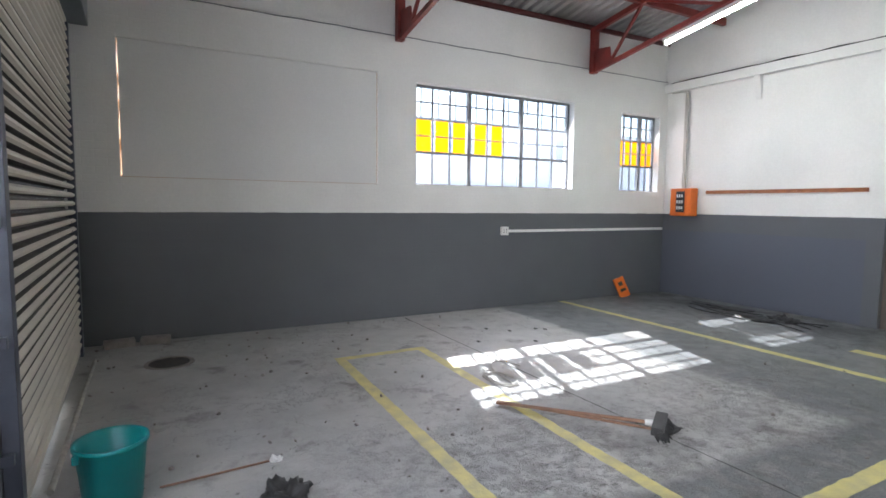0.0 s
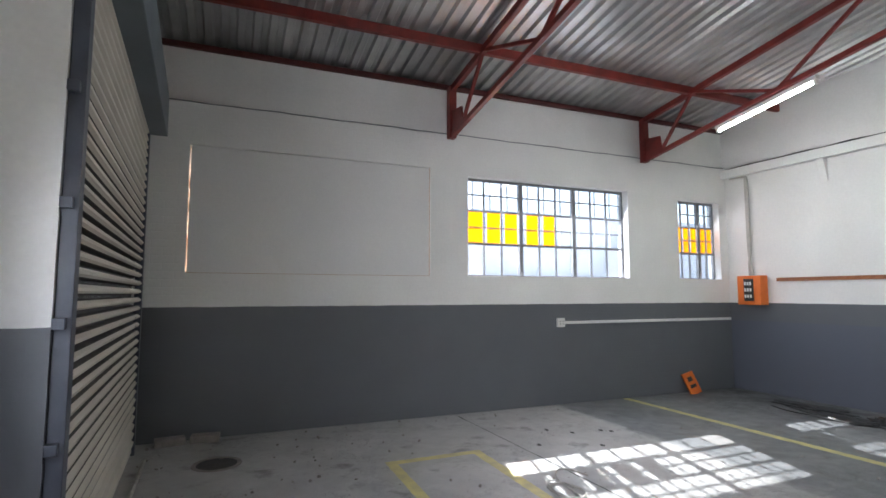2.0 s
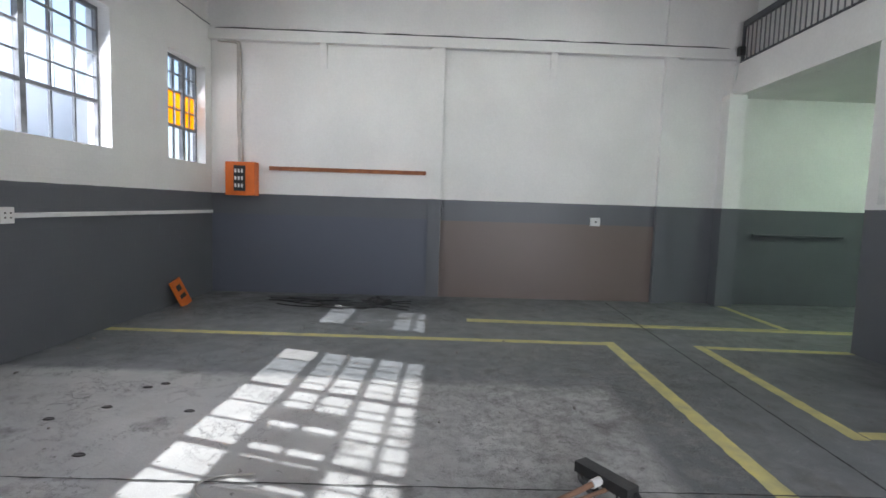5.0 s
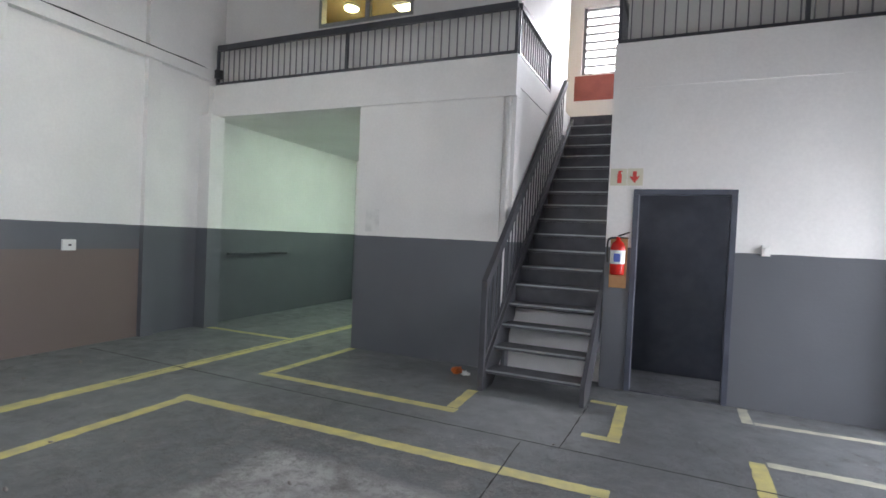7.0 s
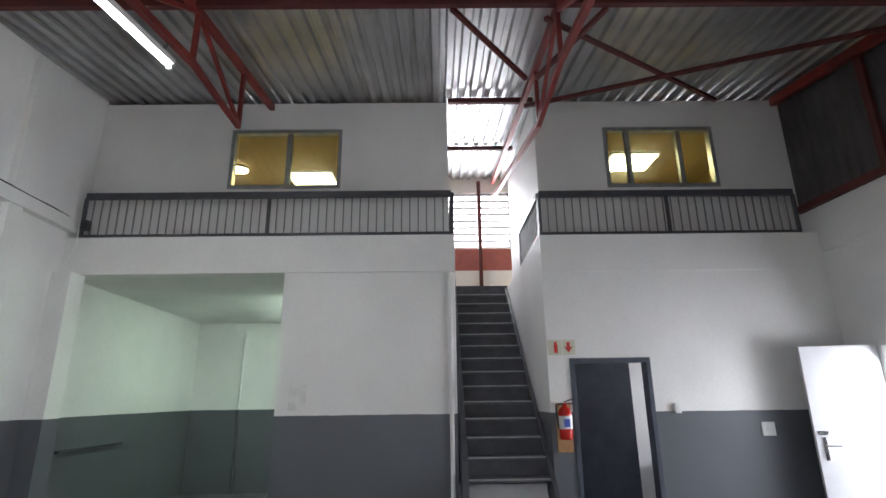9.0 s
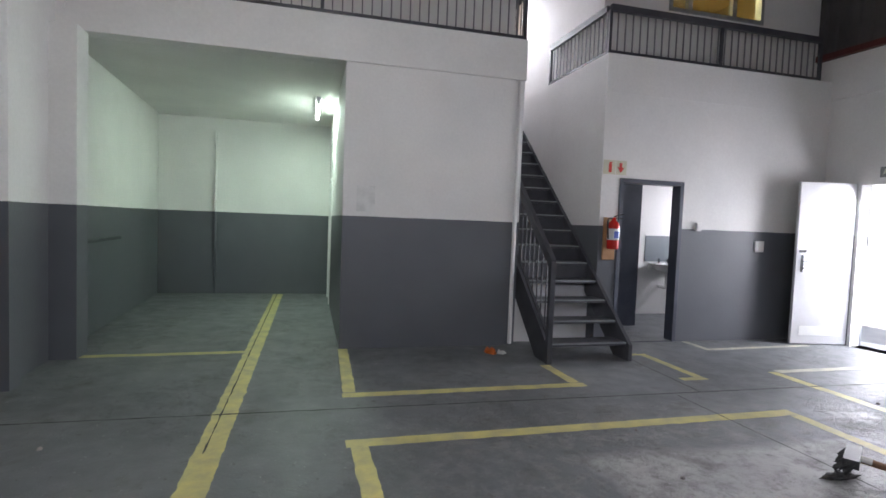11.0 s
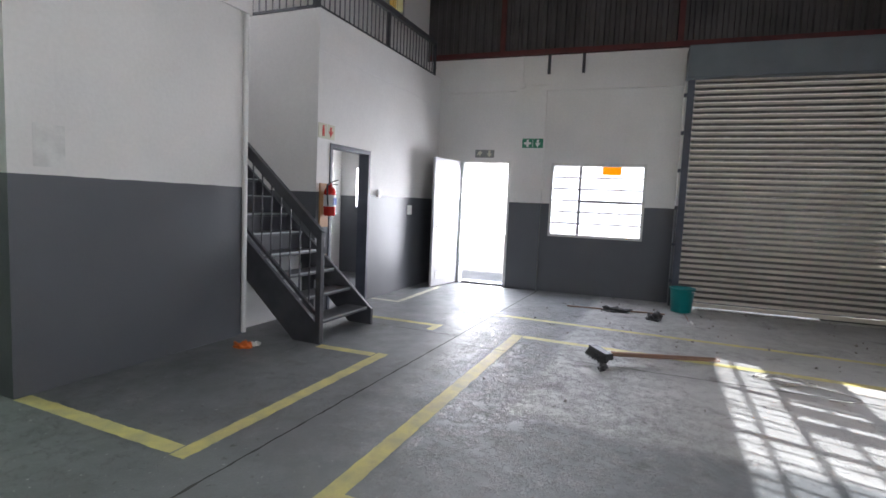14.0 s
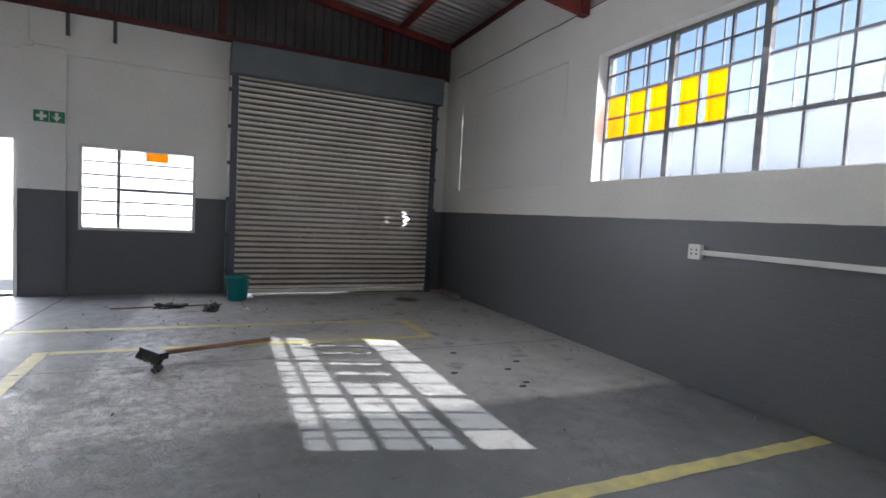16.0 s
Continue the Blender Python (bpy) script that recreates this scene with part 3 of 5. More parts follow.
# ---- steelwork ----
def truss(x):
    t = thing("roof_truss", (x, 0, 3.6), "red oxide painted steel lattice roof truss", "truss", "roof trusses")

    def top(y):
        return roof_z(y) - 0.10

    def low(y):
        return 3.62 + 0.155 * -y if y > -5.5 else 4.47
    part_bar("top_chord", M_RED, t, (x, -0.02, top(0)), (x, -11.35, top(-11.35)), 0.06, 0.08)
    part_bar("bottom_chord", M_RED, t, (x, -0.1, low(-0.1)), (x, -5.5, low(-5.49)), 0.055, 0.06)
    part_bar("tie", M_RED, t, (x, -5.5, 4.47), (x, -6.6, 4.45), 0.05, 0.05)
    if x < 5:
        part_bar("rear_tie", M_RED, t, (x, -6.6, 4.45), (x, -11.3, 5.45), 0.06, 0.06)
        part_bar("rear_post", M_RED_SHADED, t, (x + 0.3, -11.25, 3.43), (x + 0.3, -11.25, top(-11.25)), 0.07, 0.07)
    part_box("seat_plate", M_RED, t, x - 0.05, x + 0.05, -0.10, -0.005, 3.60, top(0) + 0.03)
    bm = bmesh.new()
    vs = [bm.verts.new((x + s, y, z)) for s in (-0.012, 0.012) for y, z in ((-0.1, 3.62), (-0.42, 3.68), (-0.38, 3.93), (-0.1, 3.96))]
    bm.faces.new(vs[:4])
    bm.faces.new(vs[4:])
    for k in range(4):
        bm.faces.new((vs[k], vs[(k + 1) % 4], vs[4 + (k + 1) % 4], vs[4 + k]))
    part("gusset", bm, M_RED, t)
    knots = [(-0.38, 0), (-1.0, 1), (-2.2, 0), (-3.3, 1), (-4.4, 0), (-5.5, 1), (-6.6, 0)]
    for (ya_, a), (yb_, c) in zip(knots, knots[1:]):
        part_bar("web", M_RED, t, (x, ya_, top(ya_) if a else low(ya_)), (x, yb_, top(yb_) if c else low(yb_)), 0.038, 0.038)
    part_bar("post", M_RED, t, (x, -6.6, low(-6.6) - 0.04), (x, -6.6, top(-6.6)), 0.042, 0.042)
    part_bar("post", M_RED, t, (x, -5.5, low(-5.5)), (x, -5.5, top(-5.5)), 0.042, 0.042)
    return t


truss(3.80)
truss(7.10)
for y in (-0.95, -3.2, -5.40):
    bm = bmesh.new()
    box(bm, front_x(y), far_x(y), y - 0.03, y + 0.03, roof_z(y) - 0.12, roof_z(y) - 0.012)
    solid("purlin", bm, M_RED_SHADED if y < -5 else M_RED, "red painted steel roof purlin", "purlin", "roof purlins")
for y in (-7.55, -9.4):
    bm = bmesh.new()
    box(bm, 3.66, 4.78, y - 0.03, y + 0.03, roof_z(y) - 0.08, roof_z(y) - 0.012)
    solid("purlin", bm, M_RED_SHADED, "short dark steel purlin over the stair opening", "purlin", "roof purlins")
bm = bmesh.new()
bar(bm, (0.07, -0.02, roof_z(0) - 0.1), (0.07, -7.55, roof_z(-7.55) - 0.1), 0.08, 0.11)
front(solid("end_rafter", bm, M_RED, "bright red steel rafter against the front gable", "rafter"))
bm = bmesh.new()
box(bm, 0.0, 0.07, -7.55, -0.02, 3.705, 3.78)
front(solid("gable_rail", bm, M_RED_SHADED, "dark red steel rail along the top of the front wall", "steel rail"))
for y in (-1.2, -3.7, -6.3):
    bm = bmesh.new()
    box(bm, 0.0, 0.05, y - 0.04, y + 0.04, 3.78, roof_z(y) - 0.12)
    front(solid("gable_post", bm, M_RED_SHADED, "dark red steel post behind the gable sheets", "steel post", "gable posts"))
for (px, py, pz), (qx, qy, qz) in (((3.9, -5.55, 0.15), (1.35, -7.35, 0.15)), ((3.8, -7.4, 0.20), (0.5, -5.62, 0.20)),
                                   ((4.78, -5.42, 0.13), (4.0, -6.15, 0.47)), ((3.36, -5.42, 0.13), (3.9, -6.15, 0.47))):
    bm = bmesh.new()
    bar(bm, (px, py, roof_z(py) - pz), (qx, qy, roof_z(qy) - qz), 0.04, 0.045)
    solid("wind_brace", bm, M_RED_SHADED, "thin dark red diagonal roof brace", "brace", "roof braces")


# ---- windows ----
def steel_window(name, x0, x1, z0, z1, bays, ambers, label, empty=()):
    """A steel window in the window wall; bays: shares of the width and columns; ambers: columns with film, bay by bay."""
    y = 0.14
    w = thing(name, (x0, y, z0), label, "window", kind="structure")
    zt, zm = z0 + (z1 - z0) * 0.335, z0 + (z1 - z0) * 0.67
    bm = bmesh.new()
    box(bm, x0, x1, y - 0.02, y + 0.02, z0, z0 + 0.03)
    box(bm, x0, x1, y - 0.02, y + 0.02, z1 - 0.035, z1)
    box(bm, x0, x0 + 0.03, y - 0.02, y + 0.02, z0 + 0.03, z1 - 0.035)
    box(bm, x1 - 0.03, x1, y - 0.02, y + 0.02, z0 + 0.03, z1 - 0.035)
    part("window_frame", bm, M_FRAME, w)
    part_box("window_sill", M_WHITE, w, x0 + 0.001, x1 - 0.001, 0.0, 0.118, z0 - 0.002, z0 + 0.012, 0.003)
    a = x0
    for k, (share, cols) in enumerate(bays):
        c = a + share * (x1 - x0)
        if k:
            part_box("mullion", M_FRAME, w, a - 0.03, a + 0.03, y - 0.03, y + 0.024, z0 + 0.031, z1 - 0.036)
        lo, hi = a + 0.03, c - 0.03
        part_box("transom", M_FRAME, w, lo, hi, y - 0.026, y + 0.022, zt - 0.018, zt + 0.018)
        part_box("transom", M_FRAME, w, lo, hi, y - 0.016, y + 0.016, zm - 0.013, zm + 0.013)
        bm = bmesh.new()
        for j in range(1, cols):
            u = lo + (hi - lo) * j / cols
            box(bm, u - 0.011, u + 0.011, y - 0.012, y + 0.012, z0 + 0.03, z1 - 0.035)
        for za, zb in ((zt, zm), (zm, z1)):
            v = (za + zb) / 2
            box(bm, lo, hi, y - 0.0115, y + 0.0115, v - 0.009, v + 0.009)
        part("glazing_bars", bm, M_FRAME, w)
        bm = bmesh.new()
        for j in range(cols):
            u = lo + (hi - lo) * (j + 0.5) / cols
            box(bm, u - 0.008, u + 0.008, y + 0.07, y + 0.086, zt, z1)
        part("burglar_bars", bm, M_FRAME_W, w)
        for j in range(cols):
            u0, u1 = lo + (hi - lo) * j / cols + 0.011, lo + (hi - lo) * (j + 1) / cols - 0.011
            rows = [(z0 + 0.03, zt - 0.018, 0), (zt + 0.018, (zt + zm) / 2 - 0.009, 1), ((zt + zm) / 2 + 0.009, zm - 0.013, 1),
                    (zm + 0.013, (zm + z1) / 2 - 0.009, 0), ((zm + z1) / 2 + 0.009, z1 - 0.035, 0)]
            for v0, v1, film in rows:
                if v0 < zt and (k, j) in empty:
                    continue
                part_box("pane", M_GLASS, w, u0, u1, y - 0.002, y + 0.002, v0, v1)
                if film and j in ambers[k]:
                    edge = 0.19 + 0.05 * math.sin(7 * j + 3 * k + x0)
                    part_box("film_strip", M_AMBER, w, u0 + edge * (u1 - u0) * (j > 0 or k > 0), u1 - 0.04 * (u1 - u0), y - 0.0045, y - 0.0025, v0, v1, 0, "amber film stuck on the pane")
        a = c
    return w


steel_window("window_1", 4.06, 6.78, 1.77, 3.13, ((0.325, 3), (0.335, 3), (0.34, 3)), ((0, 1, 2), (0, 1), ()), "grey steel window with amber panes and burglar bars", ((0, 0), (2, 2)))
steel_window("window_2", 7.80, 8.72, 1.77, 3.07, ((0.62, 3), (0.38, 2)), ((0, 1, 2), (0, 1)), "small grey steel window with amber panes")

w = thing("window_3", (-0.1, -4.75, 0.89), "white steel window with horizontal burglar bars", "window", kind="structure")
front(w)
bm = bmesh.new()
for y0, y1, z0, z1 in ((-5.42, -5.38, 0.89, 2.04), (-4.05, -4.01, 0.89, 2.04), (-5.38, -4.05, 0.89, 0.93), (-5.38, -4.05, 2.0, 2.04)):
    box(bm, -0.14, 0.012, y0, y1, z0, z1)
part("window_frame", bm, M_FRAME_W, w)
part_box("mullion", M_FRAME, w, -0.12, -0.05, -4.99, -4.95, 0.932, 1.998)
part_box("transom", M_FRAME, w, -0.115, -0.055, -4.95, -4.052, 1.435, 1.475)
for k in range(1, 6):
    z = 0.93 + 1.07 * k / 6
    part_rod("burglar_bar", M_FRAME, w, (-0.04, -5.38, z), (-0.04, -4.05, z), 0.013)
for y in (-5.215, -4.655, -4.36):
    part_box("glazing_bar", M_FRAME_W, w, -0.10, -0.07, y - 0.006, y + 0.006, 0.932, 1.998)
for a, c, amber in ((-5.38, -5.225, 0), (-5.205, -4.99, 0), (-4.95, -4.665, 0), (-4.645, -4.37, 1), (-4.35, -4.05, 0)):
    p = part_box("pane", M_GLASS, w, -0.087, -0.083, a, c, 0.932, 1.86)
    p.visible_shadow = False
    p = part_box("pane", M_AMBER if amber else M_GLASS, w, -0.087, -0.083, a, c, 1.872, 1.998)
    p.visible_shadow = bool(amber)

w = thing("window_4", (4.1, -11.5, 4.42), "tall bright louvre window at the stair head", "window", kind="structure")
for x in (3.46, 4.1, 4.77):
    part_box("upright", M_FRAME, w, x - 0.025, x + 0.025, -11.53, -11.47, 4.42, 5.62)
for k in range(9):
    z = 4.45 + k * 0.142
    part_box("louvre_bar", M_FRAME, w, 3.46, 4.79, -11.53, -11.47, z - 0.014, z + 0.014)

# boarded window
bm = bmesh.new()
box(bm, 0.694, 3.502, 0.006, 0.03, 1.775, 3.184)
solid("window_board", bm, M_BOARD, "white painted board closing an old window opening", "board")
bm = bmesh.new()
box(bm, 0.6805, 3.5195, 0.036, 0.215, 1.771, 1.79)
box(bm, 0.6805, 3.5195, 0.036, 0.215, 3.17, 3.189)
for z in (2.05, 2.45, 2.72):
    box(bm, 0.684, 0.74, 0.06, 0.10, z, z + 0.11)
box(bm, 0.6802, 0.6835, 0.031, 0.199, 1.79, 3.17)
box(bm, 3.5165, 3.5198, 0.031, 0.199, 1.79, 3.17)
solid("old_window_frame", bm, M_PLY, "old timber frame behind the window board", "window frame", kind="structure")


# ---- roller shutter ----
bm = bmesh.new()
box(bm, 0.0, 0.25, -3.60, -3.47, 0, 3.2)
box(bm, 0.0, 0.25, -0.42, -0.28, 0, 3.2)
box(bm, 0.0, 0.10, -3.60, -0.28, 3.2, 3.45)
front(solid("shutter_reveal", bm, M_WALL, "painted reveal around the roller shutter", "wall", kind="structure"))
sh = front(thing("roller_shutter", (0.3, -1.95, 0), "closed galvanised roller shutter with dark side guides", "roller shutter"))
part_box("housing", M_HOUSING, sh, 0.105, 0.47, -3.60, -0.30, 3.17, 3.60, 0.008, "blue-grey painted sheet housing")
for y in (-3.53, -0.37):
    bm = bmesh.new()
    box(bm, 0.252, 0.318, y - 0.045, y + 0.045, 0, 3.168, 0.004)
    part("guide", bm, M_NAVY, sh, "dark blue-grey steel guide")
    for k in range(6):
        part_box("bolt_lug", M_NAVY, sh, 0.252, 0.30, y + (-0.085 if y < -1 else 0.046), y + (-0.046 if y < -1 else 0.085), 0.35 + k * 0.52, 0.40 + k * 0.52, 0.004)
part_box("bottom_bar", M_SHUTTER, sh, 0.245, 0.295, -3.47, -0.43, 0.03, 0.085, 0.005)
# strip added to block the daylight slit along part of the shutter foot
part_box("gap_strip", M_BLACK, sh, 0.255, 0.285, -1.75, -0.43, 0.0, 0.029)

# front door
d = front(thing("door_1", (0.0, -6.91, 0), "white steel door standing open to the outside light", "door", kind="structure"))
for y0, y1, z0, z1 in ((-6.91, -6.87, 0, 2.03), (-6.11, -6.07, 0, 2.03), (-6.91, -6.07, 2.03, 2.07)):
    part_box("door_frame", M_TRIM, d, -0.14, 0.012, y0, y1, z0, z1)
bm = bmesh.new()
box(bm, 0.02, 0.76, -6.952, -6.91, 0.012, 2.045, 0.004)
leaf = part("door_leaf", bm, M_DOOR, d, "white steel door leaf")
for x in (0.68,):
    part_box("lock_plate", M_CHROME, leaf, x - 0.02, x + 0.02, -6.909, -6.903, 0.92, 1.14, 0.002)
    part_rod("handle", M_CHROME, leaf, (x, -6.903, 1.06), (x, -6.855, 1.06), 0.009)
    part_rod("handle", M_CHROME, leaf, (x + 0.005, -6.855, 1.06), (x - 0.115, -6.855, 1.06), 0.009)
    part_rod("key", M_BLACK, leaf, (x, -6.903, 0.97), (x, -6.865, 0.97), 0.006)
    part_box("latch_plate", M_CHROME, leaf, x - 0.05, x + 0.05, -6.909, -6.901, 1.16, 1.20, 0.003)
part_box("kick_panel", M_TRIM, leaf, 0.10, 0.66, -6.909, -6.904, 0.12, 0.24, 0.002)
leaf.rotation_euler.z = radians(-14)

# washroom doorway
d = thing("door_2", (3.05, -7.4, 0), "dark blue-grey steel door frame of the washroom", "door frame", kind="structure")
for x0, x1, z0, z1 in ((2.60, 2.65, 0, 1.92), (3.44, 3.49, 0, 1.92), (2.60, 3.49, 1.92, 1.97)):
    part_box("jamb", M_NAVY, d, x0, x1, -7.47, -7.316, z0, z1, 0.004)
part_box("threshold", M_TREAD, d, 2.65, 3.44, -7.46, -7.33, 0, 0.012)
d = thing("door_3", (6.62, -10.6, 0), "white frame of the dark store doorway", "door frame", kind="structure")
for y0, y1, z0, z1 in ((-11.05, -11.0, 0, 1.95), (-10.25, -10.2, 0, 1.95), (-11.05, -10.2, 1.95, 2.0)):
    part_box("jamb", M_TRIM, d, 6.54, 6.715, y0, y1, z0, z1, 0.004)

# ---- stair ----
RISE, GO, ST0, STEPS = 0.19, 0.218, -6.60, 17
st = thing("staircase", (4.2, ST0, 0), "steel stair with grey treads and dark stringers", "staircase")
slope = RISE / GO
y_end = ST0 - GO * STEPS
for x in (3.765, 4.69):
    bm = bmesh.new()
    q = [(ST0 + 0.06, 0.0), (ST0 + 0.06, 0.17), (y_end, RISE * STEPS + 0.17), (y_end, RISE * STEPS - 0.12), (ST0 - 0.22, 0.0)]
    a = [bm.verts.new((x - 0.02, y, z)) for y, z in q]
    c = [bm.verts.new((x + 0.02, y, z)) for y, z in q]
    bm.faces.new(a)
    bm.faces.new(c)
    for k in range(5):
        bm.faces.new((a[k], a[(k + 1) % 5], c[(k + 1) % 5], c[k]))
    part("stringer", bm, M_STEEL, st, "dark grey steel stringer")
for k in range(STEPS):
    y, z = ST0 - GO * k, RISE * (k + 1)
    bm = bmesh.new()
    box(bm, 3.786, 4.669, y - 0.25, y + 0.012, z - 0.035, z, 0.006)
    part("tread", bm, M_TREAD, st)
    part_box("nosing", M_ALU, st, 3.79, 4.665, y + 0.0125, y + 0.016, z - 0.014, z + 0.002)
    if k > 3:
        part_box("riser", M_STEEL, st, 3.786, 4.669, y - 0.012, y - 0.006, z - RISE + 0.002, z - 0.036)
part_box("newel_post", M_STEEL, st, 4.668, 4.722, ST0 + 0.03, ST0 + 0.085, 0, 1.02, 0.004)


def on_stair(y, up):
    return (4.695, y, (ST0 - y) * slope + up)


part_bar("handrail", M_STEEL, st, on_stair(ST0 + 0.06, 1.05), on_stair(-9.7, 1.08), 0.05, 0.09, "flat dark grey handrail")
part_bar("lower_rail", M_STEEL, st, on_stair(ST0 + 0.03, 0.30), on_stair(-9.7, 0.30), 0.03, 0.03)
for k in range(27):
    y = ST0 - 0.06 - k * 0.112
    part_rod("baluster", M_STEEL, st, on_stair(y, 0.30), on_stair(y, 1.04), 0.008, seg=6)
bm = bmesh.new()
box(bm, 3.735, 4.73, -7.62, -7.50, 0, 0.68)
solid("under_stair_wall", bm, M_TRIM, "low white panel closing the space under the stair", "wall", kind="structure")
bm = bmesh.new()
box(bm, 3.735, 4.73, -11.4, y_end + 0.02, 3.25, 3.42)
solid("stair_landing", bm, M_TREAD, "grey landing at the stair head", "landing", kind="structure")


def guard(x0, x1, y, z, axis, label):
    """A guard rail along x at y, or along y at x0 from y to x1."""
    g = thing("guard_rail", (x0, y, z), label, "guard rail", "upper floor guard rails")
    if axis == "x":
        at = lambda u, dz: (u, y, z + dz)
        a, c = x0, x1
    else:
        at = lambda u, dz: (x0, u, z + dz)
        a, c = y, x1
    part_bar("top_rail", M_STEEL, g, at(a, 0.53), at(c, 0.53), 0.05, 0.075)
    part_bar("bottom_rail", M_STEEL, g, at(a, 0.03), at(c, 0.03), 0.03, 0.03)
    posts = 3 if axis == "x" else 2
    for k in range(posts):
        u = a + (c - a) * k / (posts - 1)
        part_bar("post", M_STEEL, g, at(u, 0), at(u, 0.5), 0.035, 0.035, up=(0, 1, 0))
    n = round(abs(c - a) / 0.10)
    for k in range(1, n):
        u = a + (c - a) * k / n
        part_bar("baluster", M_RAILBAR, g, at(u, 0.03), at(u, 0.5), 0.013, 0.013, up=(0, 1, 0))
    return g


guard(9.15, 4.76, -7.37, 3.42, "x", "dark grey steel guard rail with upright bars")
guard(3.70, 0.60, -7.37, 3.40, "x", "dark grey steel guard rail with upright bars")
guard(4.75, -8.9, -7.42, 3.42, "y", "dark steel guard rail beside the stair opening")
guard(3.70, -8.9, -7.42, 3.40, "y", "dark steel guard rail beside the stair opening")


# ---- office windows ----
def slider(x0, x1, z0, z1, mids):
    y = -7.655
    w = thing("office_window", (x0, y, z0), "aluminium sliding window of a lit office", "window", "office windows")
    bm = bmesh.new()
    box(bm, x0, x1, y - 0.03, y + 0.075, z0, z0 + 0.045)
    box(bm, x0, x1, y - 0.03, y + 0.075, z1 - 0.045, z1)
    box(bm, x0, x0 + 0.045, y - 0.03, y + 0.075, z0 + 0.045, z1 - 0.045)
    box(bm, x1 - 0.045, x1, y - 0.03, y + 0.075, z0 + 0.045, z1 - 0.045)
    part("window_frame", bm, M_ALU, w)
    cuts = [x0 + 0.045, *mids, x1 - 0.045]
    for m in mids:
        part_box("mullion", M_ALU, w, m - 0.03, m + 0.03, y - 0.02, y + 0.05, z0 + 0.046, z1 - 0.046)
    for a, c in zip(cuts, cuts[1:]):
        p = part_box("pane", M_GLASS, w, a + 0.03, c - 0.03, y - 0.003, y + 0.003, z0 + 0.046, z1 - 0.046)
        p.visible_shadow = False


slider(6.16, 7.58, 4.13, 4.95, (6.84,))
slider(1.33, 2.76, 4.11, 4.95, (1.77, 2.44))
for x, y in ((6.92, -9.25), (2.01, -8.69)):
    t = thing("office_light", (x, y, 5.0), "lit square ceiling light inside the office", "ceiling light", "office lights")
    part_box("frame", M_PLASTIC, t, x - 0.36, x + 0.36, y - 0.31, y + 0.31, 4.965, 4.999)
    part_box("diffuser", M_PANEL, t, x - 0.33, x + 0.33, y - 0.28, y + 0.28, 4.955, 4.964)


t = thing("round_office_light", (7.95, -8.83, 5.0), "lit round ceiling light inside the office", "ceiling light", "office lights")
for nm, rad, z, m in (("rim", 0.13, 4.97, M_PLASTIC), ("diffuser", 0.115, 4.945, M_PANEL)):
    bm = bmesh.new()
    lathe(bm, (7.95, -8.83, z), ((0.0, -0.012), (rad * 0.8, -0.008), (rad, 0.01), (rad, 0.03)), 20)
    part(nm, bm, m, t, smooth=True)


# ---- fluorescent lights ----
def tube_light(p, q, material, watts, colour, label, dz):
    mid = (Vector(p) + Vector(q)) / 2
    t = thing("fluorescent_light", mid, label, "fluorescent light", "fluorescent lights")
    d = (Vector(q) - Vector(p)).normalized()
    part_bar("batten", M_PLASTIC, t, Vector(p) - d * 0.03 + Vector((0, 0, dz)), Vector(q) + d * 0.03 + Vector((0, 0, dz)), 0.07, 0.05)
    part_rod("tube", material, t, p, q, 0.019)
    for e, s in ((p, 1), (q, -1)):
        e = Vector(e)
        part_bar("lamp_holder", M_PLASTIC, t, e - d * s * 0.025, e + d * s * 0.01, 0.045, 0.06)
    if p[2] > 3.3:
        for u in (0.12, 0.88):
            c = Vector(p).lerp(Vector(q), u)
            part_bar("hanger", M_FRAME, t, c + Vector((0, 0, dz)), (7.12, c.y, c.z + dz + 0.10), 0.02, 0.02, up=(0, 1, 0))
    lamp = area("tube_lamp", mid.x, mid.y, mid.z - 0.04, (0, 0, -1), (Vector(q) - Vector(p)).length, 0.06, watts, colour)
    if abs(d.y) > 0.5:
        lamp.data.size, lamp.data.size_y = 0.06, (Vector(q) - Vector(p)).length


tube_light((7.16, -1.35, 3.73), (7.16, -2.60, 3.92), M_TUBE, 8, (0.95, 1, 0.97), "lit fluorescent batten under the steel truss", 0.045)
tube_light((7.18, -4.05, 4.10), (7.18, -5.30, 4.29), M_TUBE, 8, (0.95, 1, 0.97), "lit fluorescent batten under the steel truss", 0.045)
tube_light((6.95, -9.05, 2.89), (6.95, -10.2, 2.89), M_TUBE_G, 11, (0.74, 1, 0.80), "lit greenish fluorescent batten on the side bay ceiling", 0.045)


# ---- wall fittings ----
def fitting(name, x0, x1, y0, y1, z0, z1, label, category, material=M_PLASTIC):
    t = thing(name, ((x0 + x1) / 2, (y0 + y1) / 2, z0), label, category)
    part_box("plate", material, t, x0, x1, y0, y1, z0, z1, 0.004)
    return t


s = fitting("wall_socket", 5.43, 5.55, -0.045, -0.001, 1.075, 1.20, "white double wall socket on the grey dado", "socket")
for x in (5.465, 5.515):
    for z in (1.12, 1.155):
        part_box("socket_hole", M_BLACK, s, x - 0.008, x + 0.008, -0.0465, -0.0452, z - 0.006, z + 0.006)
bm = bmesh.new()
box(bm, 5.552, 8.86, -0.035, -0.001, 1.115, 1.155, 0.004)
solid("cable_trunking", bm, M_PLASTIC, "white plastic cable trunking along the window wall", "trunking")
s = fitting("wall_switch", 1.35, 1.49, -7.329, -7.31, 1.14, 1.28, "white light switch on the grey dado", "switch")
part_box("rocker", M_TRIM, s, 1.40, 1.44, -7.31, -7.303, 1.18, 1.24, 0.002)
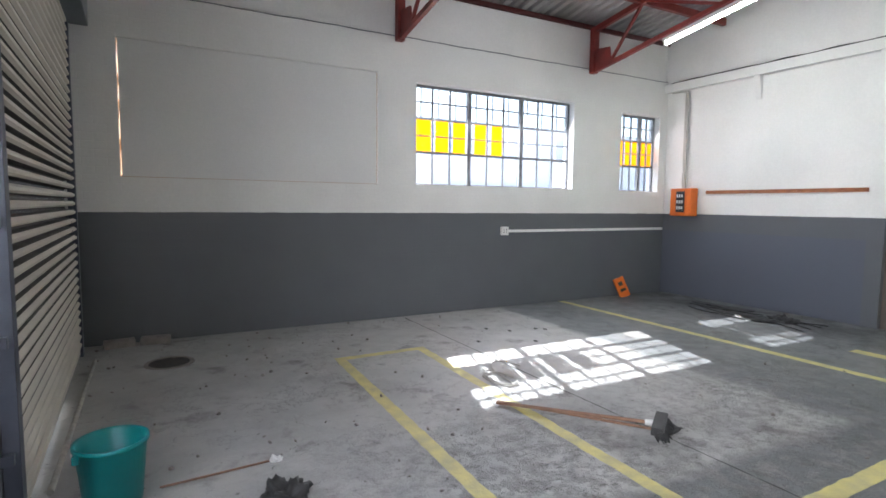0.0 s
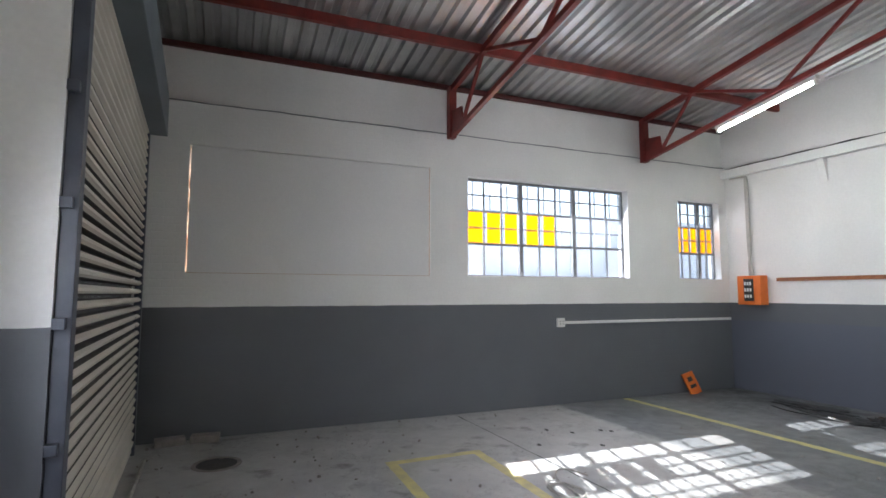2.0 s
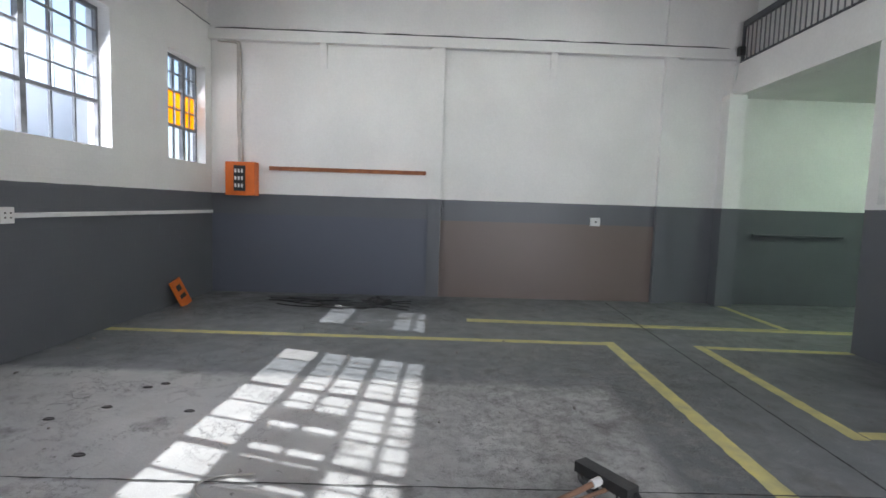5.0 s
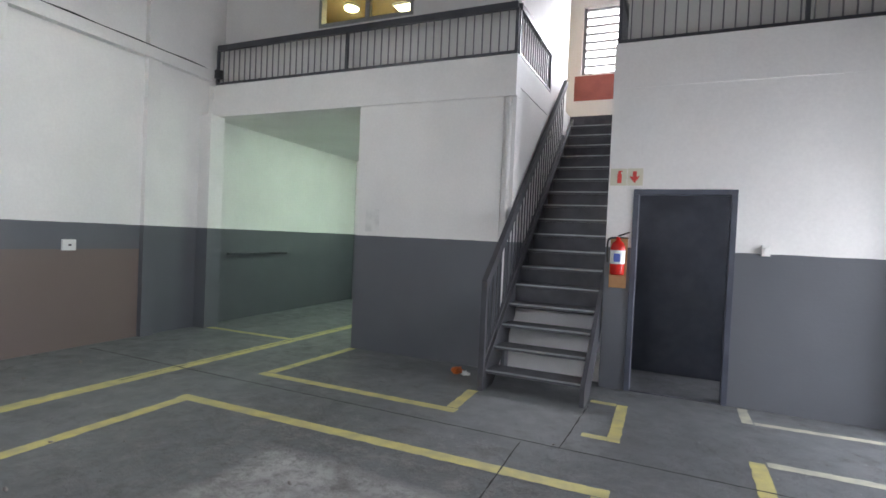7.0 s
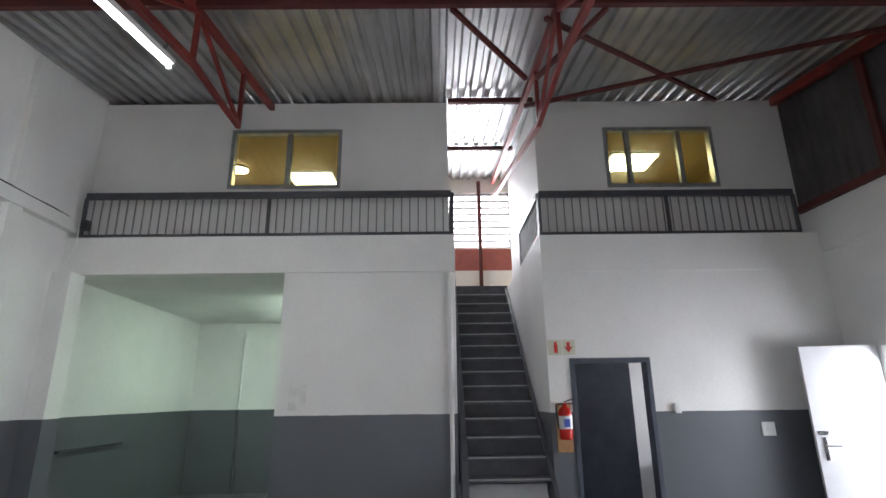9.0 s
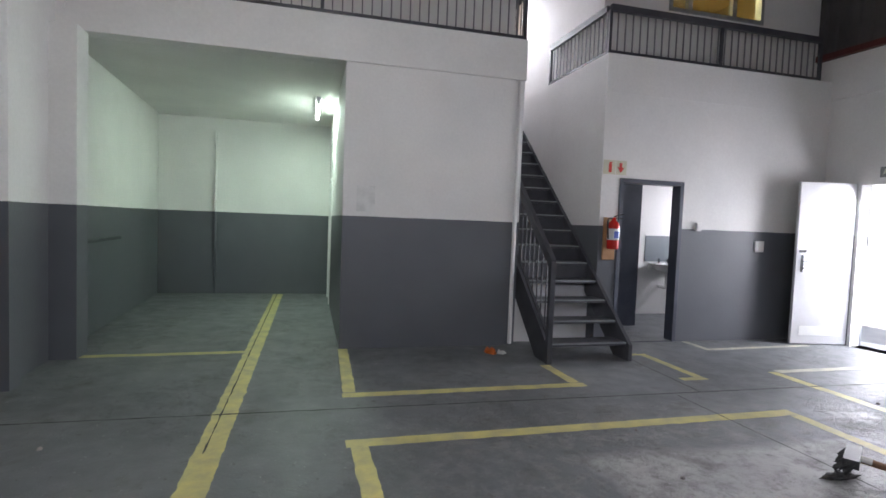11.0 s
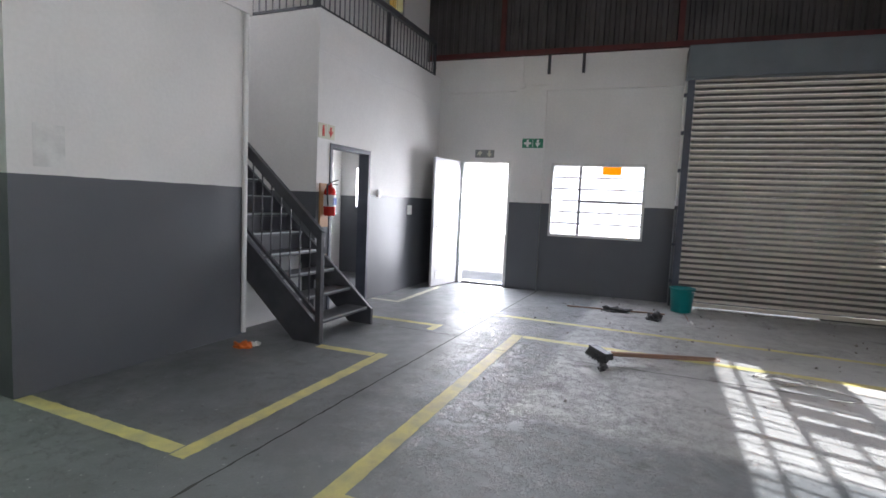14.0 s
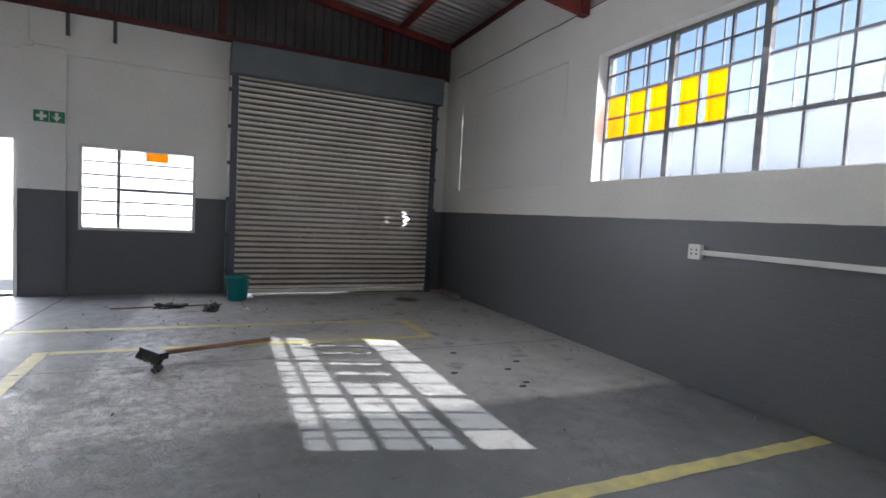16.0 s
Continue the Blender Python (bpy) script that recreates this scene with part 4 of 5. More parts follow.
s = fitting("wall_switch", 2.33, 2.40, -7.329, -7.30, 1.38, 1.48, "small white switch box at the paint line", "switch")
part_box("rocker", M_TRIM, s, 2.35, 2.38, -7.30, -7.294, 1.41, 1.45, 0.002)
s = fitting("wall_socket", far_x(-5.45) - 0.035, far_x(-5.45) - 0.004, -5.52, -5.38, 1.09, 1.21, "white wall socket over the brown panel", "socket")
part_box("socket_hole", M_BLACK, s, far_x(-5.45) - 0.037, far_x(-5.45) - 0.0352, -5.47, -5.44, 1.14, 1.16)
front(fitting("small_junction_box", 0.046, 0.07, -6.01, -5.95, 1.40, 1.47, "small white junction box beside the door", "junction box"))

# orange distribution board with its conduit
db = thing("distribution_board", (8.78, -0.42, 1.37), "open orange electrical board with black switches", "distribution board")
part_box("body", M_ORANGE, db, 8.76, 8.915, -0.66, -0.25, 1.37, 1.83, 0.006)
part_box("switch_panel", M_BLACK, db, 8.752, 8.761, -0.53, -0.37, 1.43, 1.78)
for r in range(3):
    for k in range(3):
        part_box("breaker", M_PLASTIC, db, 8.742, 8.751, -0.50 + k * 0.045, -0.475 + k * 0.045, 1.48 + r * 0.10, 1.53 + r * 0.10, 0.002)
part_box("door_edge", M_ORANGE, db, 8.735, 8.759, -0.665, -0.56, 1.375, 1.825, 0.004)
for k, x in enumerate((-0.40, -0.44)):
    tube("conduit", [(8.88, x, 1.83), (8.87, x + 0.01, 2.0), (8.89, -0.41 + k * 0.03, 2.2), (8.89, -0.41 + k * 0.03, 2.8), (8.89, -0.41 + k * 0.03, 3.42), (8.89, -0.38, 3.47), (8.89, -0.1, 3.48)], 0.02, M_CONDUIT, db)
bm = bmesh.new()
slab_far(bm, -0.80, -3.00, 1.735, 1.79, 0.022, 0.0)
solid("wall_rail", bm, M_WOOD, "narrow brown wooden rail fixed to the end wall", "wooden rail")
bm = bmesh.new()
slab_far(bm, -7.75, -9.1, 1.01, 1.04, 0.07, -0.03)
solid("bay_wall_rail", bm, M_STEEL, "thin grey rail fixed to the side bay wall", "rail")
bm = bmesh.new()
rod(bm, (8.58, -11.37, 0), (8.58, -11.37, 2.75), 0.02)
solid("wall_pipe", bm, M_WALL, "thin upright pipe on the side bay rear wall", "pipe")
tube("ledge_cable", [(far_x(y) - 0.085, y, 3.63 + 0.012 * math.sin(9 * y)) for y in np.linspace(-0.1, -7.2, 24)], 0.011, M_BLACK, None, "black cable lying along the ledge", "cable")
tube("loose_cable", [(9.15, -7.32, 3.7), (9.13, -7.30, 3.5), (9.14, -7.31, 3.3), (9.2, -7.31, 3.15)], 0.008, M_PLASTIC, None, "loose white cable hanging off the upper floor edge", "cable")
bm = bmesh.new()
box(bm, 9.02, 9.10, -7.34, -7.26, 3.50, 3.62, 0.004)
solid("floodlight", bm, M_BLACK, "small black lamp box at the guard rail end", "lamp")
# cable run the full length so it doubles as the ledge's dark shadow line
tube("ledge_cable", [(x, -0.006, 3.672 + 0.003 * math.sin(5 * x) + 0.003 * math.sin(13 * x)) for x in np.linspace(0.42, 8.85, 60)], 0.007, M_FRAME, None, "grey cable that also draws the shadow line of the window wall ledge", "cable")
for y in (-5.54, -5.02):
    bm = bmesh.new()
    box(bm, 0.031, 0.06, y - 0.022, y + 0.022, 3.40, 3.69, 0.003)
    front(solid("bracket", bm, M_STEEL, "short dark steel bracket under the gable rail", "bracket", "wall brackets"))
bm = bmesh.new()
rod(bm, (0.05, -5.94, 3.24), (0.05, -5.94, 3.69), 0.012)
rod(bm, (0.05, -5.94, 3.24), (0.05, -5.53, 3.23), 0.010)
box(bm, 0.031, 0.065, -5.98, -5.90, 3.20, 3.27)
front(solid("conduit", bm, M_WHITE, "white painted conduit and box on the front wall", "conduit"))
bm = bmesh.new()
rod(bm, (4.79, -7.345, 0.02), (4.79, -7.345, 2.96), 0.024, 14)
solid("drain_pipe", bm, M_WHITE, "white painted pipe at the store corner", "pipe", smooth=False)


# ---- signs ----
def sign_plate(name, at, w, h, way, material, label):
    t = thing(name, at, label, "sign")
    x, y, z = at
    if way == "y":
        part_box("plate", material, t, x - w / 2, x + w / 2, y, y + 0.008, z - h / 2, z + h / 2)
    else:
        part_box("plate", material, t, x, x + 0.008, y - w / 2, y + w / 2, z - h / 2, z + h / 2)
    return t


def flat_shape(points, place):
    bm = bmesh.new()
    bm.faces.new([bm.verts.new(place(u, v)) for u, v in points])
    made = bmesh.ops.extrude_face_region(bm, geom=list(bm.faces))
    d = Vector(place(0, 0, 1)) - Vector(place(0, 0, 0))
    bmesh.ops.translate(bm, verts=[v for v in made["geom"] if isinstance(v, bmesh.types.BMVert)], vec=d * 0.002)
    return bm


ARROW = ((-0.018, 0.055), (0.018, 0.055), (0.018, 0.0), (0.05, 0.01), (0.0, -0.06), (-0.05, 0.01), (-0.018, 0.0))
BOTTLE = ((-0.02, -0.06), (0.02, -0.06), (0.02, 0.025), (0.008, 0.045), (0.03, 0.06), (-0.012, 0.062), (-0.02, 0.025))
CROSS = ((-0.018, 0.055), (0.018, 0.055), (0.018, 0.018), (0.055, 0.018), (0.055, -0.018), (0.018, -0.018), (0.018, -0.055), (-0.018, -0.055), (-0.018, -0.018), (-0.055, -0.018), (-0.055, 0.018), (-0.018, 0.018))
t = sign_plate("fire_sign", (3.565, -7.33, 2.09), 0.30, 0.165, "y", M_CREAM, "cream fire sign with red extinguisher and arrow")
part("extinguisher_mark", flat_shape(BOTTLE, lambda u, v, w=0: (3.63 - u, -7.321 + w, 2.09 + v)), M_SIGNRED, t)
part("arrow_mark", flat_shape(ARROW, lambda u, v, w=0: (3.49 - u, -7.321 + w, 2.09 + v)), M_SIGNRED, t)
part_box("border", M_PLASTIC, t, 3.556, 3.562, -7.3215, -7.320, 2.01, 2.17)
t = front(sign_plate("exit_sign", (0.046, -5.73, 2.34), 0.33, 0.145, "x", M_GREEN, "green first aid and exit sign with white marks"))
part("cross_mark", flat_shape(CROSS, lambda u, v, w=0: (0.055 + w, -5.81 + u, 2.34 + v)), M_PLASTIC, t)
part("arrow_mark", flat_shape(ARROW, lambda u, v, w=0: (0.055 + w, -5.65 + u, 2.34 + v)), M_PLASTIC, t)
part_box("divider", M_PLASTIC, t, 0.0545, 0.056, -5.733, -5.727, 2.275, 2.405)
t = front(sign_plate("exit_sign", (0.001, -6.52, 2.175), 0.32, 0.125, "x", M_GREYSIGN, "faded grey running exit sign above the door"))
part("arrow_mark", flat_shape(ARROW, lambda u, v, w=0: (0.0095 + w, -6.44 + u, 2.175 + v)), M_CREAM, t)
part("running_mark", flat_shape(((-0.05, -0.04), (-0.02, -0.01), (0.0, -0.05), (0.02, 0.0), (0.045, 0.01), (0.01, 0.05), (-0.03, 0.03)), lambda u, v, w=0: (0.0095 + w, -6.60 + u, 2.175 + v)), M_CREAM, t)
bm = bmesh.new()
box(bm, 6.37, 6.56, -7.3435, -7.3425, 1.45, 1.72)
solid("wall_notice", bm, M_FRAME_W, "faded paper remains on the store wall", "paper")

# fire extinguisher on its backboard
fx = thing("fire_extinguisher", (3.60, -7.25, 1.05), "red fire extinguisher on a brown backboard", "fire extinguisher")
part_box("backboard", M_PLY, fx, 3.52, 3.68, -7.329, -7.312, 1.0, 1.50, 0.003, "brown plywood backboard")
bm = bmesh.new()
lathe(bm, (3.60, -7.235, 1.13), ((0.0, 0.0), (0.062, 0.004), (0.068, 0.02), (0.068, 0.27), (0.055, 0.31), (0.025, 0.335), (0.022, 0.37), (0.0, 0.37)))
part("cylinder", bm, M_FIRE, fx, smooth=True)
bm = bmesh.new()
lathe(bm, (3.60, -7.235, 1.13), ((0.0689, 0.11), (0.0693, 0.11), (0.0693, 0.24), (0.0689, 0.24)))
part("label_band", bm, M_PLASTIC, fx, "white printed label")
part_box("label_print", M_BLUE, fx, 3.57, 3.63, -7.167, -7.1645, 1.26, 1.34)
part_bar("lever", M_BLACK, fx, (3.60, -7.235, 1.51), (3.50, -7.20, 1.545), 0.02, 0.012)
part_bar("carry_handle", M_BLACK, fx, (3.60, -7.235, 1.495), (3.51, -7.20, 1.49), 0.02, 0.012)
tube("hose", [(3.60, -7.235, 1.49), (3.69, -7.21, 1.50), (3.70, -7.2, 1.40), (3.685, -7.2, 1.25)], 0.010, M_BLACK, fx)

# ---- washroom basin ----
bs = thing("wash_basin", (1.45, -9.2, 0.6), "white ceramic wash basin with two taps", "basin")
bm = bmesh.new()
lathe(bm, (1.45, -9.0, 0.70), ((0.0, 0.0), (0.10, 0.0), (0.20, 0.05), (0.24, 0.12), (0.25, 0.13), (0.215, 0.13), (0.17, 0.07), (0.0, 0.04)))
bmesh.ops.scale(bm, vec=(1, 0.8, 1), space=Matrix.Translation((0, 9.0, 0)), verts=bm.verts)
part("bowl", bm, M_CERAMIC, bs, smooth=True)
part_box("back_ledge", M_CERAMIC, bs, 1.22, 1.68, -9.198, -9.10, 0.74, 0.83, 0.01)
for x in (1.37, 1.53):
    part_rod("tap", M_CHROME, bs, (x, -9.13, 0.83), (x, -9.13, 0.91), 0.014)
part_rod("waste_pipe", M_PLASTIC, bs, (1.45, -9.02, 0.45), (1.45, -9.02, 0.72), 0.03)
part_rod("waste_pipe", M_PLASTIC, bs, (1.45, -9.02, 0.46), (1.45, -9.2, 0.46), 0.03)
bm = bmesh.new()
box(bm, 1.15, 1.75, -9.199, -9.19, 0.86, 1.28)
solid("splashback", bm, M_HOUSING, "grey tiled splashback above the basin", "splashback")

# ---- loose things ----
bk = thing("bucket", (0.84, -3.42, 0), "teal plastic bucket standing by the shutter", "bucket")
bm = bmesh.new()
lathe(bm, (0.84, -3.42, 0.0), ((0.0, 0.003), (0.122, 0.003), (0.127, 0.01), (0.155, 0.31), (0.167, 0.315), (0.167, 0.335), (0.156, 0.335), (0.15, 0.325), (0.12, 0.02), (0.0, 0.015)), 32)
part("pail", bm, M_TEAL, bk, smooth=True)
tube("carry_handle", [(0.84 + 0.165 * math.cos(a), -3.42 + 0.165 * math.sin(a), 0.30 - 0.02 * abs(math.sin(a - 0.6))) for a in np.linspace(0.6, 0.6 + math.pi, 14)], 0.004, M_PLASTIC, bk, "white wire handle")
for a in (0.6, 0.6 + math.pi):
    part_box("handle_lug", M_TEAL, bk, 0.84 + 0.165 * math.cos(a) - 0.015, 0.84 + 0.165 * math.cos(a) + 0.015, -3.42 + 0.165 * math.sin(a) - 0.015, -3.42 + 0.165 * math.sin(a) + 0.015, 0.275, 0.315, 0.004)

bro = thing("broom", (3.92, -4.14, 0), "broom with brown handle and black head on the floor", "broom")
hd, tip = Vector((3.92, -4.14, 0.10)), Vector((3.28, -3.19, 0.02))
part_rod("handle", M_STICK, bro, hd, tip, 0.013)
part_rod("brace_handle", M_STICK, bro, hd + Vector((-0.04, 0.0, -0.03)), tip + Vector((0.03, 0.03, -0.006)), 0.010)
ax = (tip - hd).normalized()
side = Vector((-ax.y, ax.x, 0)).normalized()
bm = bmesh.new()
bar(bm, hd - side * 0.15, hd + side * 0.15, 0.075, 0.05)
part("head", bm, M_BLACK, bro)
rnd = random.Random(4)
bm = bmesh.new()
for k in range(220):
    b0 = hd + side * rnd.uniform(-0.15, 0.15) + Vector((ax.x, ax.y, 0)) * rnd.uniform(-0.03, 0.03)
    rod(bm, b0, b0 - ax * rnd.uniform(0.03, 0.055) + Vector((rnd.uniform(-0.01, 0.01), rnd.uniform(-0.01, 0.01), rnd.uniform(-0.07, -0.04))), 0.007, 4, 0.004)
part("bristles", bm, M_BLACK, bro)
part_rod("socket", M_PLASTIC, bro, hd, hd + ax * 0.09, 0.02)


def crumpled(name, x, y, w, d, h, material, label, category, seed):
    bm = bmesh.new()
    bmesh.ops.create_icosphere(bm, subdivisions=4, radius=1)
    for v in bm.verts:
        n1 = noise.noise(v.co * 1.7 + Vector((seed, 0, 0))) + 0.5 * noise.noise(v.co * 5 + Vector((0, seed, 0)))
        c = v.co * (1 + 0.5 * n1)
        v.co = (x + c.x * w, y + c.y * d, max(0.002, (0.35 + c.z) * h * (1 + 0.6 * n1)))
    return solid(name, bm, material, label, category, smooth=True)


crumpled("rag", 1.37, -4.22, 0.09, 0.17, 0.035, M_BLACK, "crumpled black rag on the floor", "rag", 2.2)
crumpled("rag", 1.62, -3.74, 0.11, 0.09, 0.05, M_BLACK, "crumpled black cloth on the floor", "rag", 5.1)
crumpled("rag", 8.35, -2.45, 0.12, 0.16, 0.05, M_BLACK, "black rubbish heap by the end wall", "rubbish", 8.3)
crumpled("rag", 8.15, -2.1, 0.2, 0.35, 0.015, M_BLACK, "flat black sheet rubbish by the end wall", "rubbish", 3.3)
crumpled("rag", 8.5, -1.5, 0.2, 0.5, 0.014, M_BLACK, "flat black sheet rubbish by the end wall", "rubbish", 1.3)
crumpled("wrapper", 5.13, -7.02, 0.05, 0.09, 0.03, M_ORANGE, "crumpled orange wrapper by the store wall", "wrapper", 4.1)
crumpled("paper_scrap", 5.02, -6.98, 0.05, 0.04, 0.02, M_PLASTIC, "crumpled white paper scrap by the store wall", "paper", 6.1)
crumpled("dark_stone", 4.05, -4.10, 0.11, 0.035, 0.02, M_BLACK, "dark broken strip lying on the floor", "debris", 7.7)
crumpled("paper_scrap", 1.64, -3.33, 0.035, 0.03, 0.02, M_PLASTIC, "crumpled white paper scrap on the floor", "paper", 9.1)
bm = bmesh.new()
rod(bm, (1.42, -4.85, 0.012), (1.24, -3.62, 0.012), 0.009)
solid("stick", bm, M_STICK, "thin brown stick lying on the floor", "stick")
bm = bmesh.new()
rod(bm, (1.04, -3.38, 0.01), (1.60, -3.34, 0.01), 0.006)
solid("stick", bm, M_STICK, "thin dark stick beside the bucket", "stick")
# thin pale rod laid along the shutter foot
bm = bmesh.new()
rod(bm, (0.545, -3.2, 0.016), (0.46, -0.65, 0.016), 0.016)
solid("pole", bm, M_CABLE, "thin pale rod along the shutter foot", "pole")
tube("loose_cable", [(3.63 + (0.12 + 0.03 * math.sin(2.3 * k)) * math.cos(k * 0.7), -2.72 + (0.20 + 0.05 * math.cos(1.7 * k)) * math.sin(k * 0.7), 0.008 + 0.004 * (k % 3)) for k in range(26)] + [(3.7, -2.4, 0.008), (3.95, -2.2, 0.008), (4.0, -2.5, 0.008)], 0.006, M_CABLE, None, "tangled dusty white cable on the floor", "cable")
for k in range(4):
    tube("loose_cable", [(8.45 - 0.12 * k + 0.12 * math.sin(1.3 * j + k), -1.2 - 0.28 * j, 0.008) for j in range(7)], 0.007, M_BLACK, None, "black cable lying by the end wall", "cable")
os_ = thing("orange_board_cover", (7.85, -0.06, 0), "loose orange metal cover leaning on the wall", "cover")
bm = bmesh.new()
box(bm, -0.11, 0.11, -0.012, 0.012, 0.0, 0.34, 0.003)
bmesh.ops.transform(bm, matrix=Matrix.Translation((7.88, -0.16, 0.0)) @ Euler((radians(-20), radians(-14), 0)).to_matrix().to_4x4(), verts=bm.verts)
part("plate", bm, M_ORANGE, os_)
bm = bmesh.new()
box(bm, -0.06, 0.06, -0.016, -0.0125, 0.10, 0.15)
box(bm, -0.05, 0.04, -0.016, -0.0125, 0.20, 0.27)
bmesh.ops.transform(bm, matrix=Matrix.Translation((7.88, -0.16, 0.0)) @ Euler((radians(-20), radians(-14), 0)).to_matrix().to_4x4(), verts=bm.verts)
part("marks", bm, M_BLACK, os_)
for x, y, r in ((0.62, -0.14, 8), (0.95, -0.12, -5)):
    bm = bmesh.new()
    box(bm, -0.14, 0.14, -0.07, 0.07, 0, 0.075, 0.006)
    bmesh.ops.transform(bm, matrix=pose(x, y, 0, 0, 0, r), verts=bm.verts)
    solid("brick", bm, M_BRICK, "loose dusty brick at the foot of the wall", "brick", "loose bricks")
mh = thing("manhole", (1.08, -0.97, 0), "dark round iron drain cover in the floor", "drain cover")
bm = bmesh.new()
lathe(bm, (1.08, -0.97, 0), ((0.0, 0.006), (0.17, 0.006), (0.175, 0.004)), 28)
part("cover", bm, M_IRON, mh)
bm = bmesh.new()
lathe(bm, (1.08, -0.97, 0), ((0.178, 0.001), (0.178, 0.008), (0.21, 0.008), (0.215, 0.001)), 28)
part("rim", bm, M_BRICK, mh)
for x, y in ((4.12, -1.56), (4.71, -1.82), (4.52, -1.09), (4.72, -1.30), (5.08, -1.34), (5.16, -1.42)):
    bm = bmesh.new()
    lathe(bm, (x, y, 0), ((0.0, 0.003), (0.018, 0.003), (0.022, 0.006), (0.027, 0.001)), 12)
    bmesh.ops.scale(bm, vec=(0.8, 1.3, 1), space=Matrix.Translation((-x, -y, 0)), verts=bm.verts)
    solid("anchor_stub", bm, M_IRON, "rusty cut-off anchor bolt in the floor", "anchor bolt", "old machine anchors")
rnd = random.Random(11)
bm = bmesh.new()
for k in range(170):
    if k % 3:
        x, y = rnd.uniform(0.3, 3.2), rnd.uniform(-5.2, -0.4)
    else:
        x, y = rnd.uniform(0.3, 8.6), rnd.choice((rnd.uniform(-0.35, -0.04), rnd.uniform(-5.8, -0.3)))
    r = rnd.uniform(0.005, 0.02)
    bmesh.ops.create_icosphere(bm, subdivisions=1, radius=r, matrix=Matrix.Translation((x, y, r * 0.3)) @ Euler((rnd.random() * 6, rnd.random() * 6, 0)).to_matrix().to_4x4() @ Matrix.Diagonal((1, rnd.uniform(0.5, 1.3), 0.5, 1)))
solid("floor_debris", bm, M_BRICK, "scattered crumbs and chips on the floor", "debris", kind="stuff")

# ---- floor markings and joints ----
def stripe(p, q, w, material, name, label, z=0.003):
    """A hand-painted stripe with slightly wavering edges."""
    p, q = Vector((*p, 0)), Vector((*q, 0))
    d = (q - p).normalized()
    s = Vector((-d.y, d.x, 0))
    n = max(2, int((q - p).length / 0.025))
    bm = bmesh.new()
    last = None
    for k in range(n + 1):
        c = p.lerp(q, k / n)
        rag = 0.012 if w > 0.15 else 0.008
        e = w / 2 + rag * noise.noise(c * 9) + rag * 0.5 * noise.noise(c * 31)
        g = w / 2 + rag * noise.noise(c * 9 + Vector((3, 9, 1))) + rag * 0.5 * noise.noise(c * 27 + Vector((5, 2, 1)))
        now = (bm.verts.new((c + s * e).to_tuple()[:2] + (z,)), bm.verts.new((c - s * g).to_tuple()[:2] + (z,)))
        if last:
            bm.faces.new((last[0], last[1], now[1], now[0]))
        last = now
    ob = solid(name, bm, material, label, "floor marking", "floor markings", "structure")
    return ob


